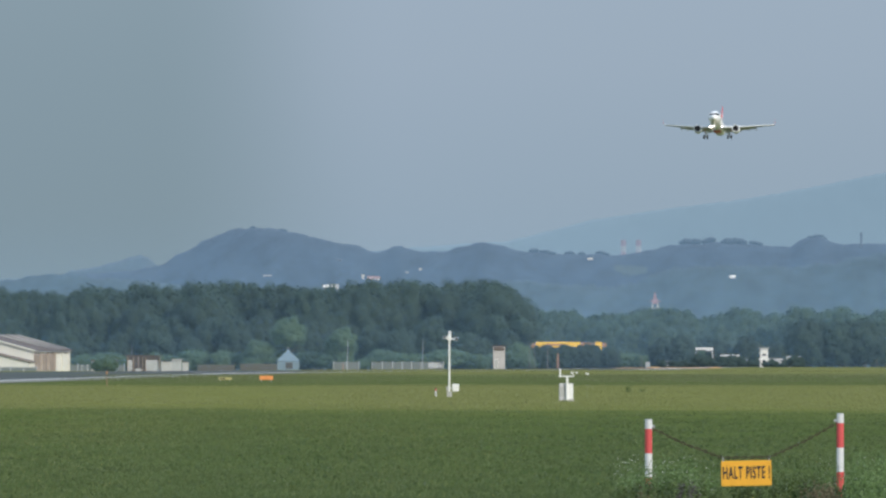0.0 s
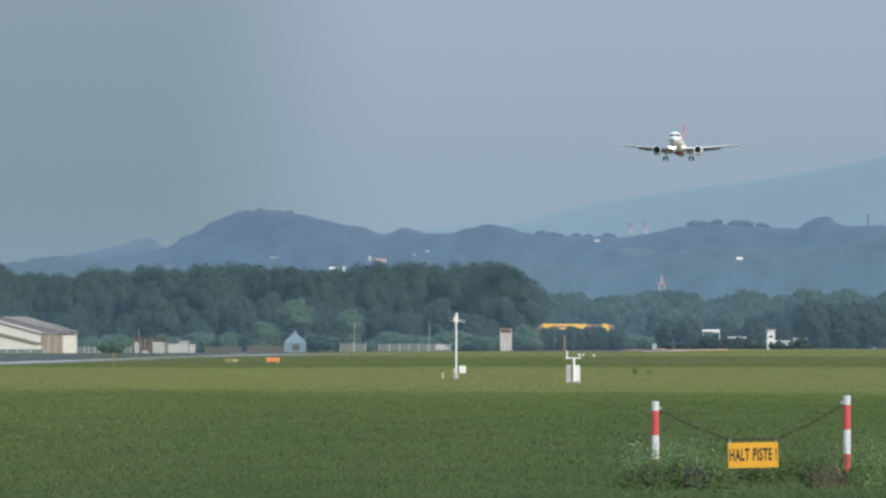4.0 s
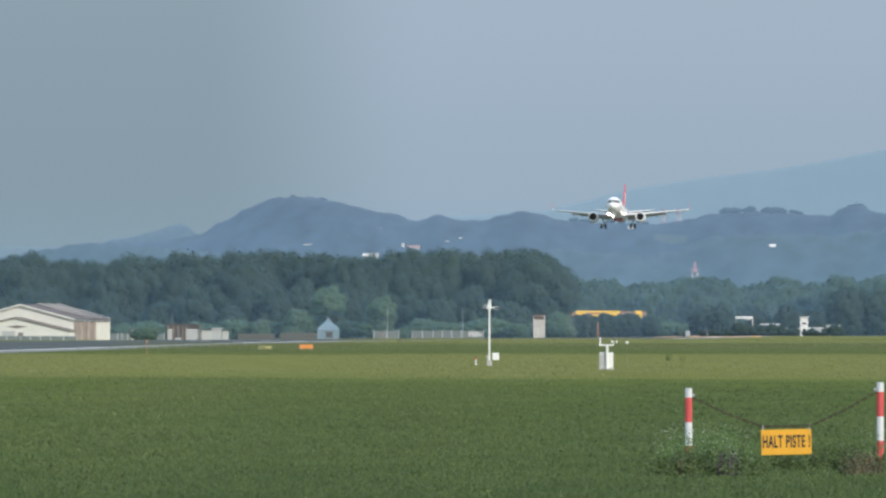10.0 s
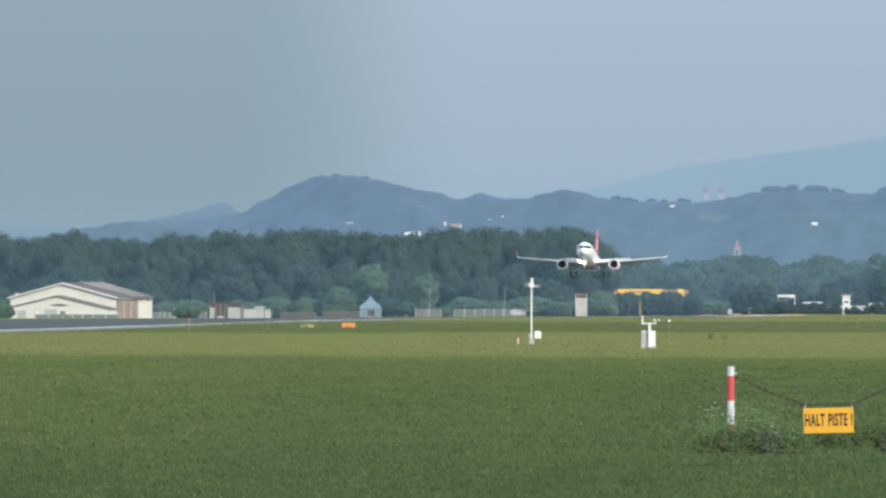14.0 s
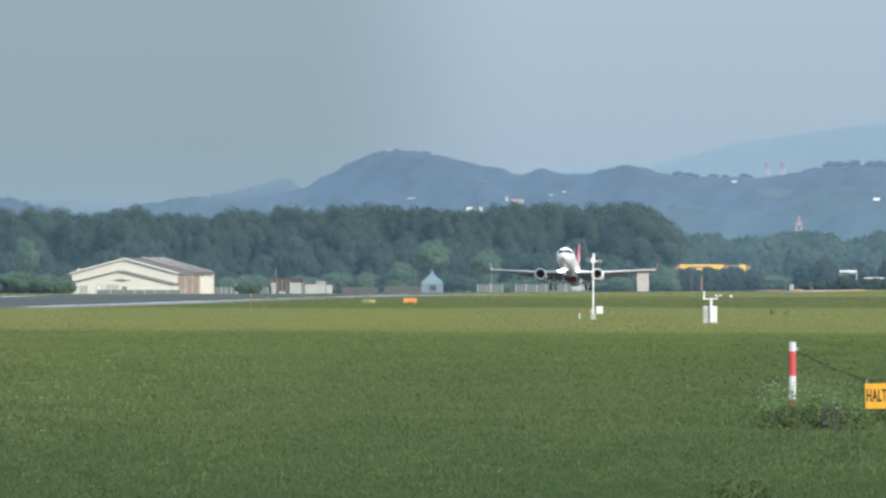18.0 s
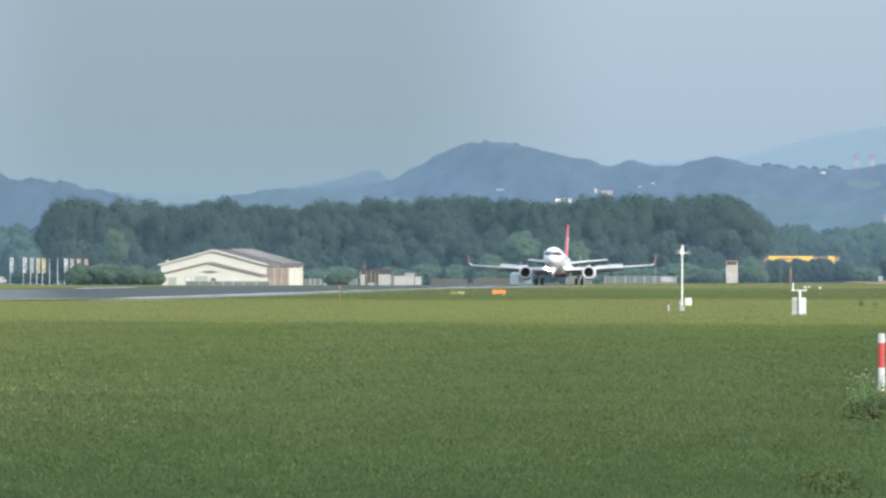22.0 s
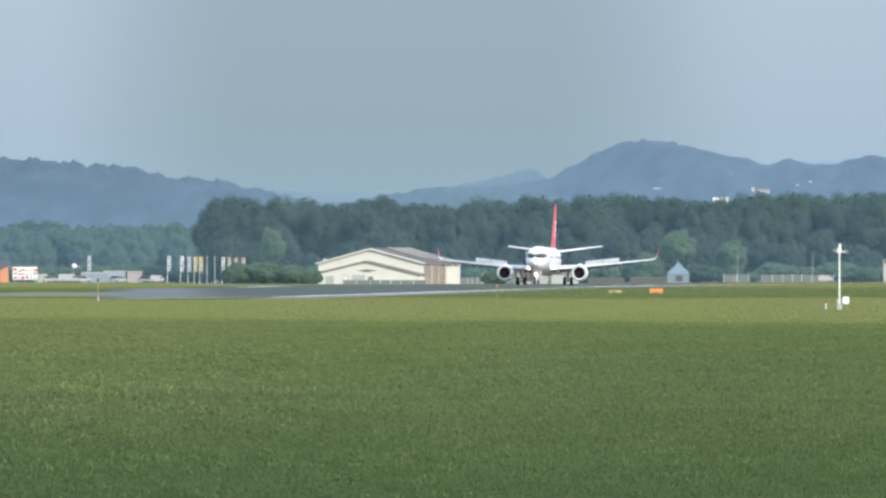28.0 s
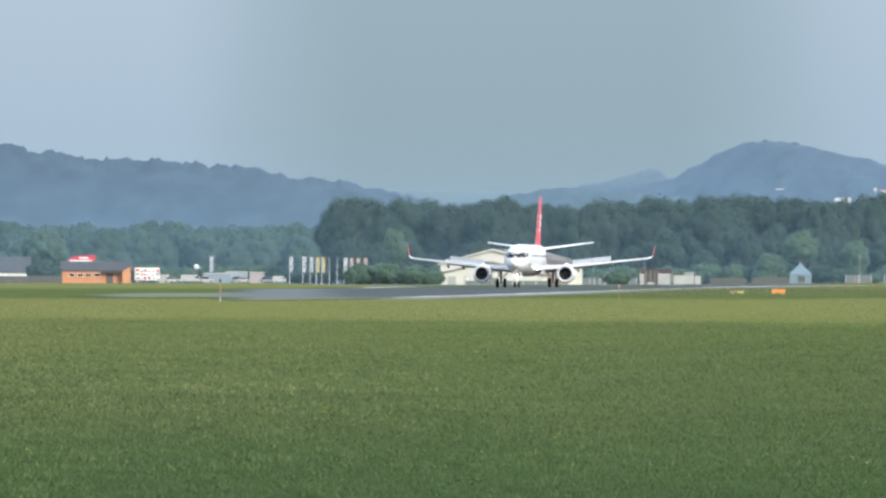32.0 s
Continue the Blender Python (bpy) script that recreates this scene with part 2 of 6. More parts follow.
def ground_material():
    mat = bpy.data.materials.new("meadow_ground")
    mat.use_nodes = True
    tree = mat.node_tree
    nodes = tree.nodes
    shader = nodes["Principled BSDF"]
    shader.inputs["Roughness"].default_value = 1.0
    shader.inputs["Specular IOR Level"].default_value = 0.0
    coord = nodes.new("ShaderNodeTexCoord")
    xyz = nodes.new("ShaderNodeSeparateXYZ")
    link(tree, coord.outputs["Object"], xyz.inputs[0])
    wob = nodes.new("ShaderNodeTexNoise")
    wob.inputs["Scale"].default_value, wob.inputs["Detail"].default_value = 0.03, 5.0
    link(tree, coord.outputs["Object"], wob.inputs["Vector"])
    edge = nodes.new("ShaderNodeMath")
    edge.operation = "MULTIPLY_ADD"
    edge.inputs[1].default_value = 150.0
    link(tree, wob.outputs["Fac"], edge.inputs[0])
    link(tree, xyz.outputs["Y"], edge.inputs[2])
    # the near edge of the mown strip runs aslant
    near = nodes.new("ShaderNodeMapRange")
    near.inputs["From Min"].default_value, near.inputs["From Max"].default_value = 750, 1000
    near.inputs["To Min"].default_value, near.inputs["To Max"].default_value = MOWN_SLANT, 0.0
    link(tree, xyz.outputs["Y"], near.inputs["Value"])
    side = nodes.new("ShaderNodeMath")
    side.operation = "ADD"
    side.inputs[1].default_value = 45.0
    link(tree, xyz.outputs["X"], side.inputs[0])
    slant = nodes.new("ShaderNodeMath")
    slant.operation = "MULTIPLY_ADD"
    link(tree, side.outputs[0], slant.inputs[0])
    link(tree, near.outputs["Result"], slant.inputs[1])
    link(tree, edge.outputs[0], slant.inputs[2])
    span = nodes.new("ShaderNodeMapRange")
    span.inputs["From Min"].default_value, span.inputs["From Max"].default_value = 75, 3075
    link(tree, slant.outputs[0], span.inputs["Value"])
    ramp = nodes.new("ShaderNodeValToRGB")
    stops = GROUND_STRIPS
    while len(ramp.color_ramp.elements) < len(stops):
        ramp.color_ramp.elements.new(0.5)
    for el, (y, col) in zip(ramp.color_ramp.elements, stops):
        el.position = y / 3000.0
        el.color = (*col, 1)
    link(tree, span.outputs["Result"], ramp.inputs["Fac"])
    fleck = nodes.new("ShaderNodeTexNoise")
    fleck.inputs["Scale"].default_value, fleck.inputs["Detail"].default_value = 0.35, 6.0
    link(tree, coord.outputs["Object"], fleck.inputs["Vector"])
    gain = nodes.new("ShaderNodeMapRange")
    gain.inputs["From Min"].default_value, gain.inputs["From Max"].default_value = 0.3, 0.7
    gain.inputs["To Min"].default_value, gain.inputs["To Max"].default_value = 0.7, 1.3
    link(tree, fleck.outputs["Fac"], gain.inputs["Value"])
    tone = nodes.new("ShaderNodeMix")
    tone.data_type, tone.blend_type = "RGBA", "MULTIPLY"
    tone.inputs["Factor"].default_value = 1.0
    link(tree, ramp.outputs["Color"], tone.inputs["A"])
    link(tree, gain.outputs["Result"], tone.inputs["B"])
    link(tree, tone.outputs["Result"], shader.inputs["Base Color"])
    return mat


# distance along the runway and the colour of the mown or standing grass there
GROUND_STRIPS = [(0, (0.042, 0.07, 0.025)), (190, (0.048, 0.08, 0.028)), (320, (0.07, 0.105, 0.034)), (560, (0.095, 0.13, 0.037)), (660, (0.165, 0.18, 0.057)), (1180, (0.17, 0.184, 0.062)), (1290, (0.1, 0.125, 0.045)),
                 (1560, (0.1, 0.125, 0.048)), (1700, (0.17, 0.182, 0.072)), (2600, (0.17, 0.182, 0.072))]


def build_ground():
    bm = bmesh.new()
    ys = sorted(set(LEVELS_Y) | set(range(-500, 5000, 50)) | {4980})
    ys = [y for y in ys if y <= 4980]
    xs = [-3000, -1500, -600, -400, *range(-360, -170, 10), *(RUNWAY_X - RUNWAY_HALF + 5 * k for k in range(10)), *range(-115, -60, 10), 0, 100, 200, 400, 1500, 3000]
    rows = [[bm.verts.new((x, y, ground_z(x, y))) for x in xs] for y in ys]
    for r0, r1 in zip(rows, rows[1:]):
        for i in range(len(xs) - 1):
            bm.faces.new((r0[i], r0[i + 1], r1[i + 1], r1[i]))
    tagged(link_mesh("ground", bm, ground_material()), "flat airfield meadow in mown and uncut strips", "ground", kind="structure")


build_ground()
ASPHALT = material("worn_asphalt", (0.064, 0.076, 0.072), rough=0.8, vary=0.35, scale=0.05, fine=0.8, gloss=0.12)
# Sky mirrored in the far asphalt is put into this paler colour.
SKY_PALE_ASPHALT = material("sky_pale_asphalt", (0.125, 0.14, 0.145), rough=0.8, vary=0.25, scale=0.05, fine=0.8, gloss=0.15)
PAINT = material("runway_paint", (0.55, 0.55, 0.53), rough=0.6, vary=0.45, scale=0.03, fine=0.3)
GREY_GREEN = material("grey_green_strip", (0.115, 0.135, 0.075), rough=0.9, vary=0.35, scale=0.04, fine=0.5)


def strip(name, x0, x1, y0, y1, mat, lift, label, parent=None, category="runway"):
    ys = sorted({y0, y1} | {y for y in LEVELS_Y if y0 < y < y1} | {y for y in range(0, 5000, 50) if y0 < y < y1})
    bm = bmesh.new()
    rows = [[bm.verts.new((x, y, ground_z(x, y) + z)) for x, z in ((x0, -0.02), (x0, lift), (x1, lift), (x1, -0.02))] for y in ys]
    for r0, r1 in zip(rows, rows[1:]):
        for i in range(3):
            bm.faces.new((r0[i], r0[i + 1], r1[i + 1], r1[i]))
    ob = link_mesh(name, bm, mat, parent)
    if not parent:
        tagged(ob, label, category, kind="structure")
    return ob


def slanted(name, slabs, mat, lift, label, category):
    """A paved surface of slabs five metres wide, each with its own ends."""
    bm = bmesh.new()
    for x0, x1, y0, y1 in slabs:
        ys = sorted({y0, y1} | {y for y in LEVELS_Y if y0 < y < y1} | {y for y in range(0, 5000, 50) if y0 < y < y1})
        rows = [[bm.verts.new((x, y, ground_z(x, y) + lift)) for x in (x0, x1)] for y in ys]
        for r0, r1 in zip(rows, rows[1:]):
            bm.faces.new((r0[0], r0[1], r1[1], r1[0]))
    return tagged(link_mesh(name, bm, mat), label, category, kind="structure")


COLUMNS = [(RUNWAY_X - RUNWAY_HALF + 5 * k, RUNWAY_X - RUNWAY_HALF + 5 * k + 5) for k in range(9)]
runway = slanted("runway", [(a, b, 9.8 * -(a + b) / 2, 3650) for a, b in COLUMNS], ASPHALT, 0.03, "dark worn asphalt runway with white markings", "runway")
slanted("runway_end", [(a, b, max(1300, 9.25 * -(a + b) / 2), min(1600, 9.8 * -(a + b) / 2)) for a, b in COLUMNS if 9.25 * -(a + b) / 2 < 1560], SKY_PALE_ASPHALT, 0.03, "runway end coloured pale to imitate mirrored sky", "pavement")
# A grey-green strip continues the runway end to the left.
slanted("runway_overrun", [(a, b, max(1300, 8.5 * -(a + b) / 2), min(1440, 9.25 * -(a + b) / 2)) for a, b in COLUMNS if 8.5 * -(a + b) / 2 < 1400], GREY_GREEN, 0.03, "grey-green strip before the runway end", "pavement")
strip("edge_line", RUNWAY_X + RUNWAY_HALF - 2.0, RUNWAY_X + RUNWAY_HALF - 0.4, 1215, 3400, PAINT, 0.04, "", runway)
strip("edge_line", RUNWAY_X - RUNWAY_HALF + 5, RUNWAY_X - RUNWAY_HALF + 6.5, 1640, 1700, PAINT, 0.04, "", runway)
for k in range(20):
    strip("centre_mark", RUNWAY_X - 0.3, RUNWAY_X + 0.3, 1860 + 60 * k, 1890 + 60 * k, PAINT, 0.04, "", runway)
strip("shoulder", RUNWAY_X + RUNWAY_HALF, RUNWAY_X + RUNWAY_HALF + 5, 1215, 3400, material("gravel_shoulder", (0.16, 0.155, 0.13), vary=0.3, scale=0.1, fine=1.0), 0.015, "grey gravel shoulder of the runway", category="pavement")


# ---- hills far behind the airfield ----
HILL_ROWS = 16
SLOPES = {}


def on_slope(name, u, e):
    """The place on a hill's near slope that lies e steps above the level at bearing u."""
    us, m, verts = SLOPES[name]
    i = int(np.argmin(abs(us - u)))
    column = verts[i * m:i * m + HILL_ROWS + 1]
    for p, q in zip(column, column[1:]):
        ep, eq = ((v[2] - EYE) * GRID / math.hypot(v[0], v[1]) for v in (p, q))
        if ep <= e <= eq:
            k = (e - ep) / (eq - ep)
            return [a + k * (b - a) for a, b in zip(p, q)]
    return column[-1]


def ridge(name, d_foot, d_top, crest, mat, label, rough=2.4, seed=0.0, u0=-700, u1=2350):
    """A wooded range of hills: its crest is a row of summits and saddles (bearing, height in steps)."""
    rows = HILL_ROWS
    us = np.arange(u0, u1, 3.0)
    heights = np.interp(us, [c[0] for c in crest], [c[1] for c in crest])
    bell = np.hanning(11)
    heights = np.convolve(np.pad(heights, 5, mode="edge"), bell / bell.sum(), mode="valid")
    verts, faces = [], []
    for u, e in zip(us, heights):
        top = EYE + e * d_top / GRID
        a = (u - AXIS) / GRID
        for j in range(rows + 4):
            k = j / rows
            d = d_foot + (d_top - d_foot) * k
            z = -2 + (top + 2) * (1 - (1 - k) ** 1.6) if k <= 1 else top * (1 - (k - 1) * 1.5)
            n = noise.noise((u * 0.018 + seed, k * 5, seed)) * 1.2 * min(1, 3 * abs(1 - k)) + (1.9 * noise.noise((u * 0.045, k * 9, seed + 2)) + noise.noise((u * 0.11, k * 14, seed + 5)) + 0.7 * noise.noise((u * 0.27, k * 30, seed + 9))) * rough * 0.2 * smooth_step(0.7, 0.98, k)
            verts.append((d * math.sin(a), d * math.cos(a), z + n))
    m = rows + 4
    SLOPES[name] = (us, m, verts)
    for i in range(len(us) - 1):
        for j in range(m - 1):
            p = i * m + j
            faces.append((p, p + m, p + m + 1, p + 1))
    mesh = bpy.data.meshes.new(name)
    mesh.from_pydata(verts, [], faces)
    mesh.materials.append(mat)
    for p in mesh.polygons:
        p.use_smooth = True
    return tagged(new(name, mesh), label, "hills", kind="structure")


FAR_RANGE = [(-700, 140), (200, 148), (420, 144), (700, 130), (1000, 120)]
MOUNTAIN = [(860, 160), (1000, 180), (1195, 198), (1355, 208), (1505, 246), (1640, 266), (1775, 283), (1900, 305), (2023, 330), (2350, 380)]
HILLS = [(-700, 90), (380, 122), (500, 137), (570, 148), (625, 150), (665, 153), (690, 157), (708, 160), (740, 167), (765, 180), (815, 208), (862, 227), (907, 233), (950, 229), (990, 221), (1030, 210), (1055, 205), (1080, 202), (1105, 192),
         (1130, 189), (1160, 200), (1195, 190), (1250, 191), (1285, 203), (1315, 207), (1350, 198), (1390, 188), (1560, 184), (1655, 203), (1745, 205), (1852, 198), (1882, 214), (1912, 215), (1925, 206), (1955, 203), (2350, 208)]
MIDDLE = [(440, 100), (540, 138), (562, 147), (586, 156), (630, 164), (660, 172), (673, 176), (690, 177), (706, 182), (716, 182), (726, 170), (745, 160), (900, 120)]
FOOTHILLS = [(-700, 60), (300, 100), (420, 130), (500, 144), (570, 153), (620, 144), (800, 128), (1100, 122), (1300, 130), (1390, 138), (1530, 126), (1570, 131), (1605, 146), (1645, 160), (1700, 166), (1850, 162), (1930, 168), (1970, 181), (2023, 186), (2350, 195)]
NEAR_RIDGE = [(-700, 240), (-520, 232), (-450, 227), (-350, 210), (-290, 198), (-200, 201), (-150, 198), (-50, 189), (50, 172), (150, 160), (230, 142), (300, 125), (450, 60), (560, 0)]
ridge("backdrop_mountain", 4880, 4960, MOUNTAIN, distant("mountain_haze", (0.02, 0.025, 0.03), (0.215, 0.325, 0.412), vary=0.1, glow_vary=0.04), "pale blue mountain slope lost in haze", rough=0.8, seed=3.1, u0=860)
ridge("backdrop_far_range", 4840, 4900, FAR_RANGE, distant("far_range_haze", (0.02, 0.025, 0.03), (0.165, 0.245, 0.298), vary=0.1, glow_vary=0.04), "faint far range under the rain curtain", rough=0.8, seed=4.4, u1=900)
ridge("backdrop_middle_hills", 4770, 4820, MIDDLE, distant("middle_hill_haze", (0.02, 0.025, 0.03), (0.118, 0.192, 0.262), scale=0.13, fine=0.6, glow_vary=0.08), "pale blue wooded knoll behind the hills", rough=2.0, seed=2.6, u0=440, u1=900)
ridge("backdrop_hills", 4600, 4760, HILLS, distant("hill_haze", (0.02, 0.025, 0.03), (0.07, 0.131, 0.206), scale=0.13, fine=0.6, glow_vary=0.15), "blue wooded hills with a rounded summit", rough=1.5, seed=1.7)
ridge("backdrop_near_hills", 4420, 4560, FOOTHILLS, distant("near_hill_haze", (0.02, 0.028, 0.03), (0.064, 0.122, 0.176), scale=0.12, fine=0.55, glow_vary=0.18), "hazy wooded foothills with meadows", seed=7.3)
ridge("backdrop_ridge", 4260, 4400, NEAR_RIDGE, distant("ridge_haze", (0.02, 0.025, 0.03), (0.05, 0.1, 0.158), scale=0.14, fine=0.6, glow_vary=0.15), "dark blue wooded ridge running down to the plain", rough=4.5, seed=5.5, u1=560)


# ---- curved sheets standing in for evening haze over the far side of the airfield ----
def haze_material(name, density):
    """A mostly clear sheet standing in for hazy air: bluish diffuse colour that thins out upwards."""
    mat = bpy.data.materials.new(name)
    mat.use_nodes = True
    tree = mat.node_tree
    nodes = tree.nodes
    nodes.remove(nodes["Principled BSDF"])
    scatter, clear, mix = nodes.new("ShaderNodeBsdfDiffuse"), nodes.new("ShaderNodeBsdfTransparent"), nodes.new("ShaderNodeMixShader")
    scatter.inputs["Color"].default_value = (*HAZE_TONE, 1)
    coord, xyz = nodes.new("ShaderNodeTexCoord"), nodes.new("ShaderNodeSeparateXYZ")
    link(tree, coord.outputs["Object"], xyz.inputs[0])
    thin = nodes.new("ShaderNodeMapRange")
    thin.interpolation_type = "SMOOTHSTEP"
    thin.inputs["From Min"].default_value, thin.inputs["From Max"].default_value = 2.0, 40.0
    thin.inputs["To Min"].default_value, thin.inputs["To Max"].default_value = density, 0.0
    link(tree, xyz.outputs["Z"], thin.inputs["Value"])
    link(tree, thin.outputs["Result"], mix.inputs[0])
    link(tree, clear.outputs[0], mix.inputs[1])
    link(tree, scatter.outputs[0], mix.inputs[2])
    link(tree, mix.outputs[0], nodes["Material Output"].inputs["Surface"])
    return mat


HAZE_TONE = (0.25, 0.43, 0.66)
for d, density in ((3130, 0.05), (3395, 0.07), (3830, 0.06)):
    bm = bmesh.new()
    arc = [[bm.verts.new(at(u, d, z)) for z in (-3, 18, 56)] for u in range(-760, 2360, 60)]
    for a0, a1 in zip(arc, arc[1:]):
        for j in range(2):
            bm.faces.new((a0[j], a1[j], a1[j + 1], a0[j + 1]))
    tagged(link_mesh("backdrop_haze_sheet", bm, haze_material("haze_sheet", density), smooth=True), "thin bluish sheet standing in for evening haze over the far airfield", "haze", kind="structure")


# ---- trees ----
BARK = material("bark", (0.09, 0.07, 0.05), rough=0.95, vary=0.3, scale=1.5, bump=0.4)
LEAF_DARK = leafy("broadleaf_foliage", (0.028, 0.049, 0.034), vary=0.24, each=0.4, island=0.2, thin=0.6, sheen=0.12, waxy=0.4, rough=0.8)
LEAF_LIGHT = leafy("young_foliage", (0.056, 0.094, 0.046), vary=0.2, thin=0.7, sheen=0.2, waxy=0.6, rough=0.8)
LEAF_FAR = leafy("far_foliage", (0.045, 0.074, 0.05), vary=0.28, each=0.6, island=0.2, thin=0.7, sheen=0.25, waxy=0.4, rough=0.8)


def crown_mesh(name, height, width, seed, leaves, low=0.16, size=0.55, mat=None):
    """A crown of rounded boughs, each a cushion of leaf sprays, round a dense twiggy heart."""
    rng = np.random.default_rng(seed)
    z0, half = height * low, height * (1 - low) / 2
    mid = z0 + half
    boughs = 70
    k = np.arange(boughs) + 0.5
    cz = 1 - 2 * k / boughs
    turn = k * 2.39996 + seed
    flat = np.sqrt(1 - cz * cz)
    centres = np.stack((flat * np.cos(turn), flat * np.sin(turn), cz), 1) + rng.normal(size=(boughs, 3)) * 0.1
    centres *= rng.uniform(0.6, 0.78, boughs)[:, None]
    radii = rng.uniform(0.14, 0.33, boughs)

    def reach(v):
        """How far the boughs bulge that way, and which bough it is."""
        along = v @ centres.T
        under = radii ** 2 - ((centres ** 2).sum(1)[None, :] - along ** 2)
        out = np.where(under > 0, along + np.sqrt(np.maximum(under, 0)), 0.0)
        return np.maximum(out.max(1), 0.66), out.argmax(1)

    def outline(v):
        wide = width / 2 * (1 - 0.1 * v[:, 2]) * 1.1
        return np.stack((v[:, 0] * wide, v[:, 1] * wide, mid + v[:, 2] * half), 1)

    ball = bmesh.new()
    bmesh.ops.create_icosphere(ball, subdivisions=4, radius=1)
    skin = np.array([v.co for v in ball.verts])
    faces = [tuple(v.index for v in f.verts) for f in ball.faces]
    ball.free()
    verts = [tuple(p) for p in outline(skin * (0.93 * reach(skin)[0])[:, None])]
    v = rng.normal(size=(leaves, 3))
    v /= np.linalg.norm(v, axis=1)[:, None]
    far, which = reach(v)
    spot = v * (far * rng.uniform(0.87, 1.07, leaves))[:, None]
    place = outline(spot)
    n = spot - centres[which] + v * 0.15 + rng.normal(size=(leaves, 3)) * 0.14
    n /= np.linalg.norm(n, axis=1)[:, None]
    s = np.cross(n, rng.normal(size=(leaves, 3)))
    s /= np.linalg.norm(s, axis=1)[:, None]
    w = np.cross(n, s)
    e = (size * rng.uniform(0.5, 1.3, leaves))[:, None]
    quads = np.stack((place - s * e * 0.5, place + w * e * 0.45 + n * e * 0.12, place + s * e * 0.6, place - w * e * 0.4), 1)
    b = len(verts)
    verts += [tuple(p) for p in quads.reshape(-1, 3)]
    faces += [(b + 4 * i, b + 4 * i + 1, b + 4 * i + 2, b + 4 * i + 3) for i in range(leaves)]
    mesh = bpy.data.meshes.new(name)
    mesh.from_pydata(verts, [], faces)
    mesh.materials.append(mat)
    return mesh


def make_tree(height, width, seed, leaves, mat, m, label, group, low=0.16, name="tree", size=0.55):
    ob = thing(name, m, label, "tree", group)
    bm = rod((0, 0, -0.3), (0.1, 0.05, height * 0.5), width * 0.032 + 0.06, width * 0.014 + 0.02, 7)
    rng = random.Random(seed)
    for k in range(5):
        a, z = rng.uniform(0, 6.28), height * rng.uniform(0.22, 0.5)
        rod((0.05, 0, z), (math.cos(a) * width * 0.28, math.sin(a) * width * 0.28, z + height * 0.2), width * 0.013 + 0.02, 0.03, 5, bm)
    part("trunk", bm, BARK, ob)
    crown = new("crown", crown_mesh("crown", height, width, seed, leaves, low, size, mat))
    crown.parent = ob
    return ob


def plant_row(kinds, u0, u1, d, step, jitter, shrink=0.0, rng=None):
    """Trees along a line; step in metres."""
    u = u0
    while u < u1:
        src = rng.choice(kinds)
        dd = d + rng.uniform(-jitter, jitter)
        # the belt is a little lower before the farmhouses
        s = (1 - shrink * rng.random()) * (1 - 0.06 * math.exp(-((u - 1042) / 34) ** 4))
        x, y, z = at(u + rng.uniform(-6, 6), dd)
        m = pose(x, y, z, 0, 0, rng.uniform(0, 360))
        ob = copy_thing(src, m)
        ob.scale = (s * rng.uniform(0.9, 1.1), s * rng.uniform(0.9, 1.1), s * rng.uniform(0.96, 1.04))
        u += step * rng.uniform(0.7, 1.3) * GRID / d


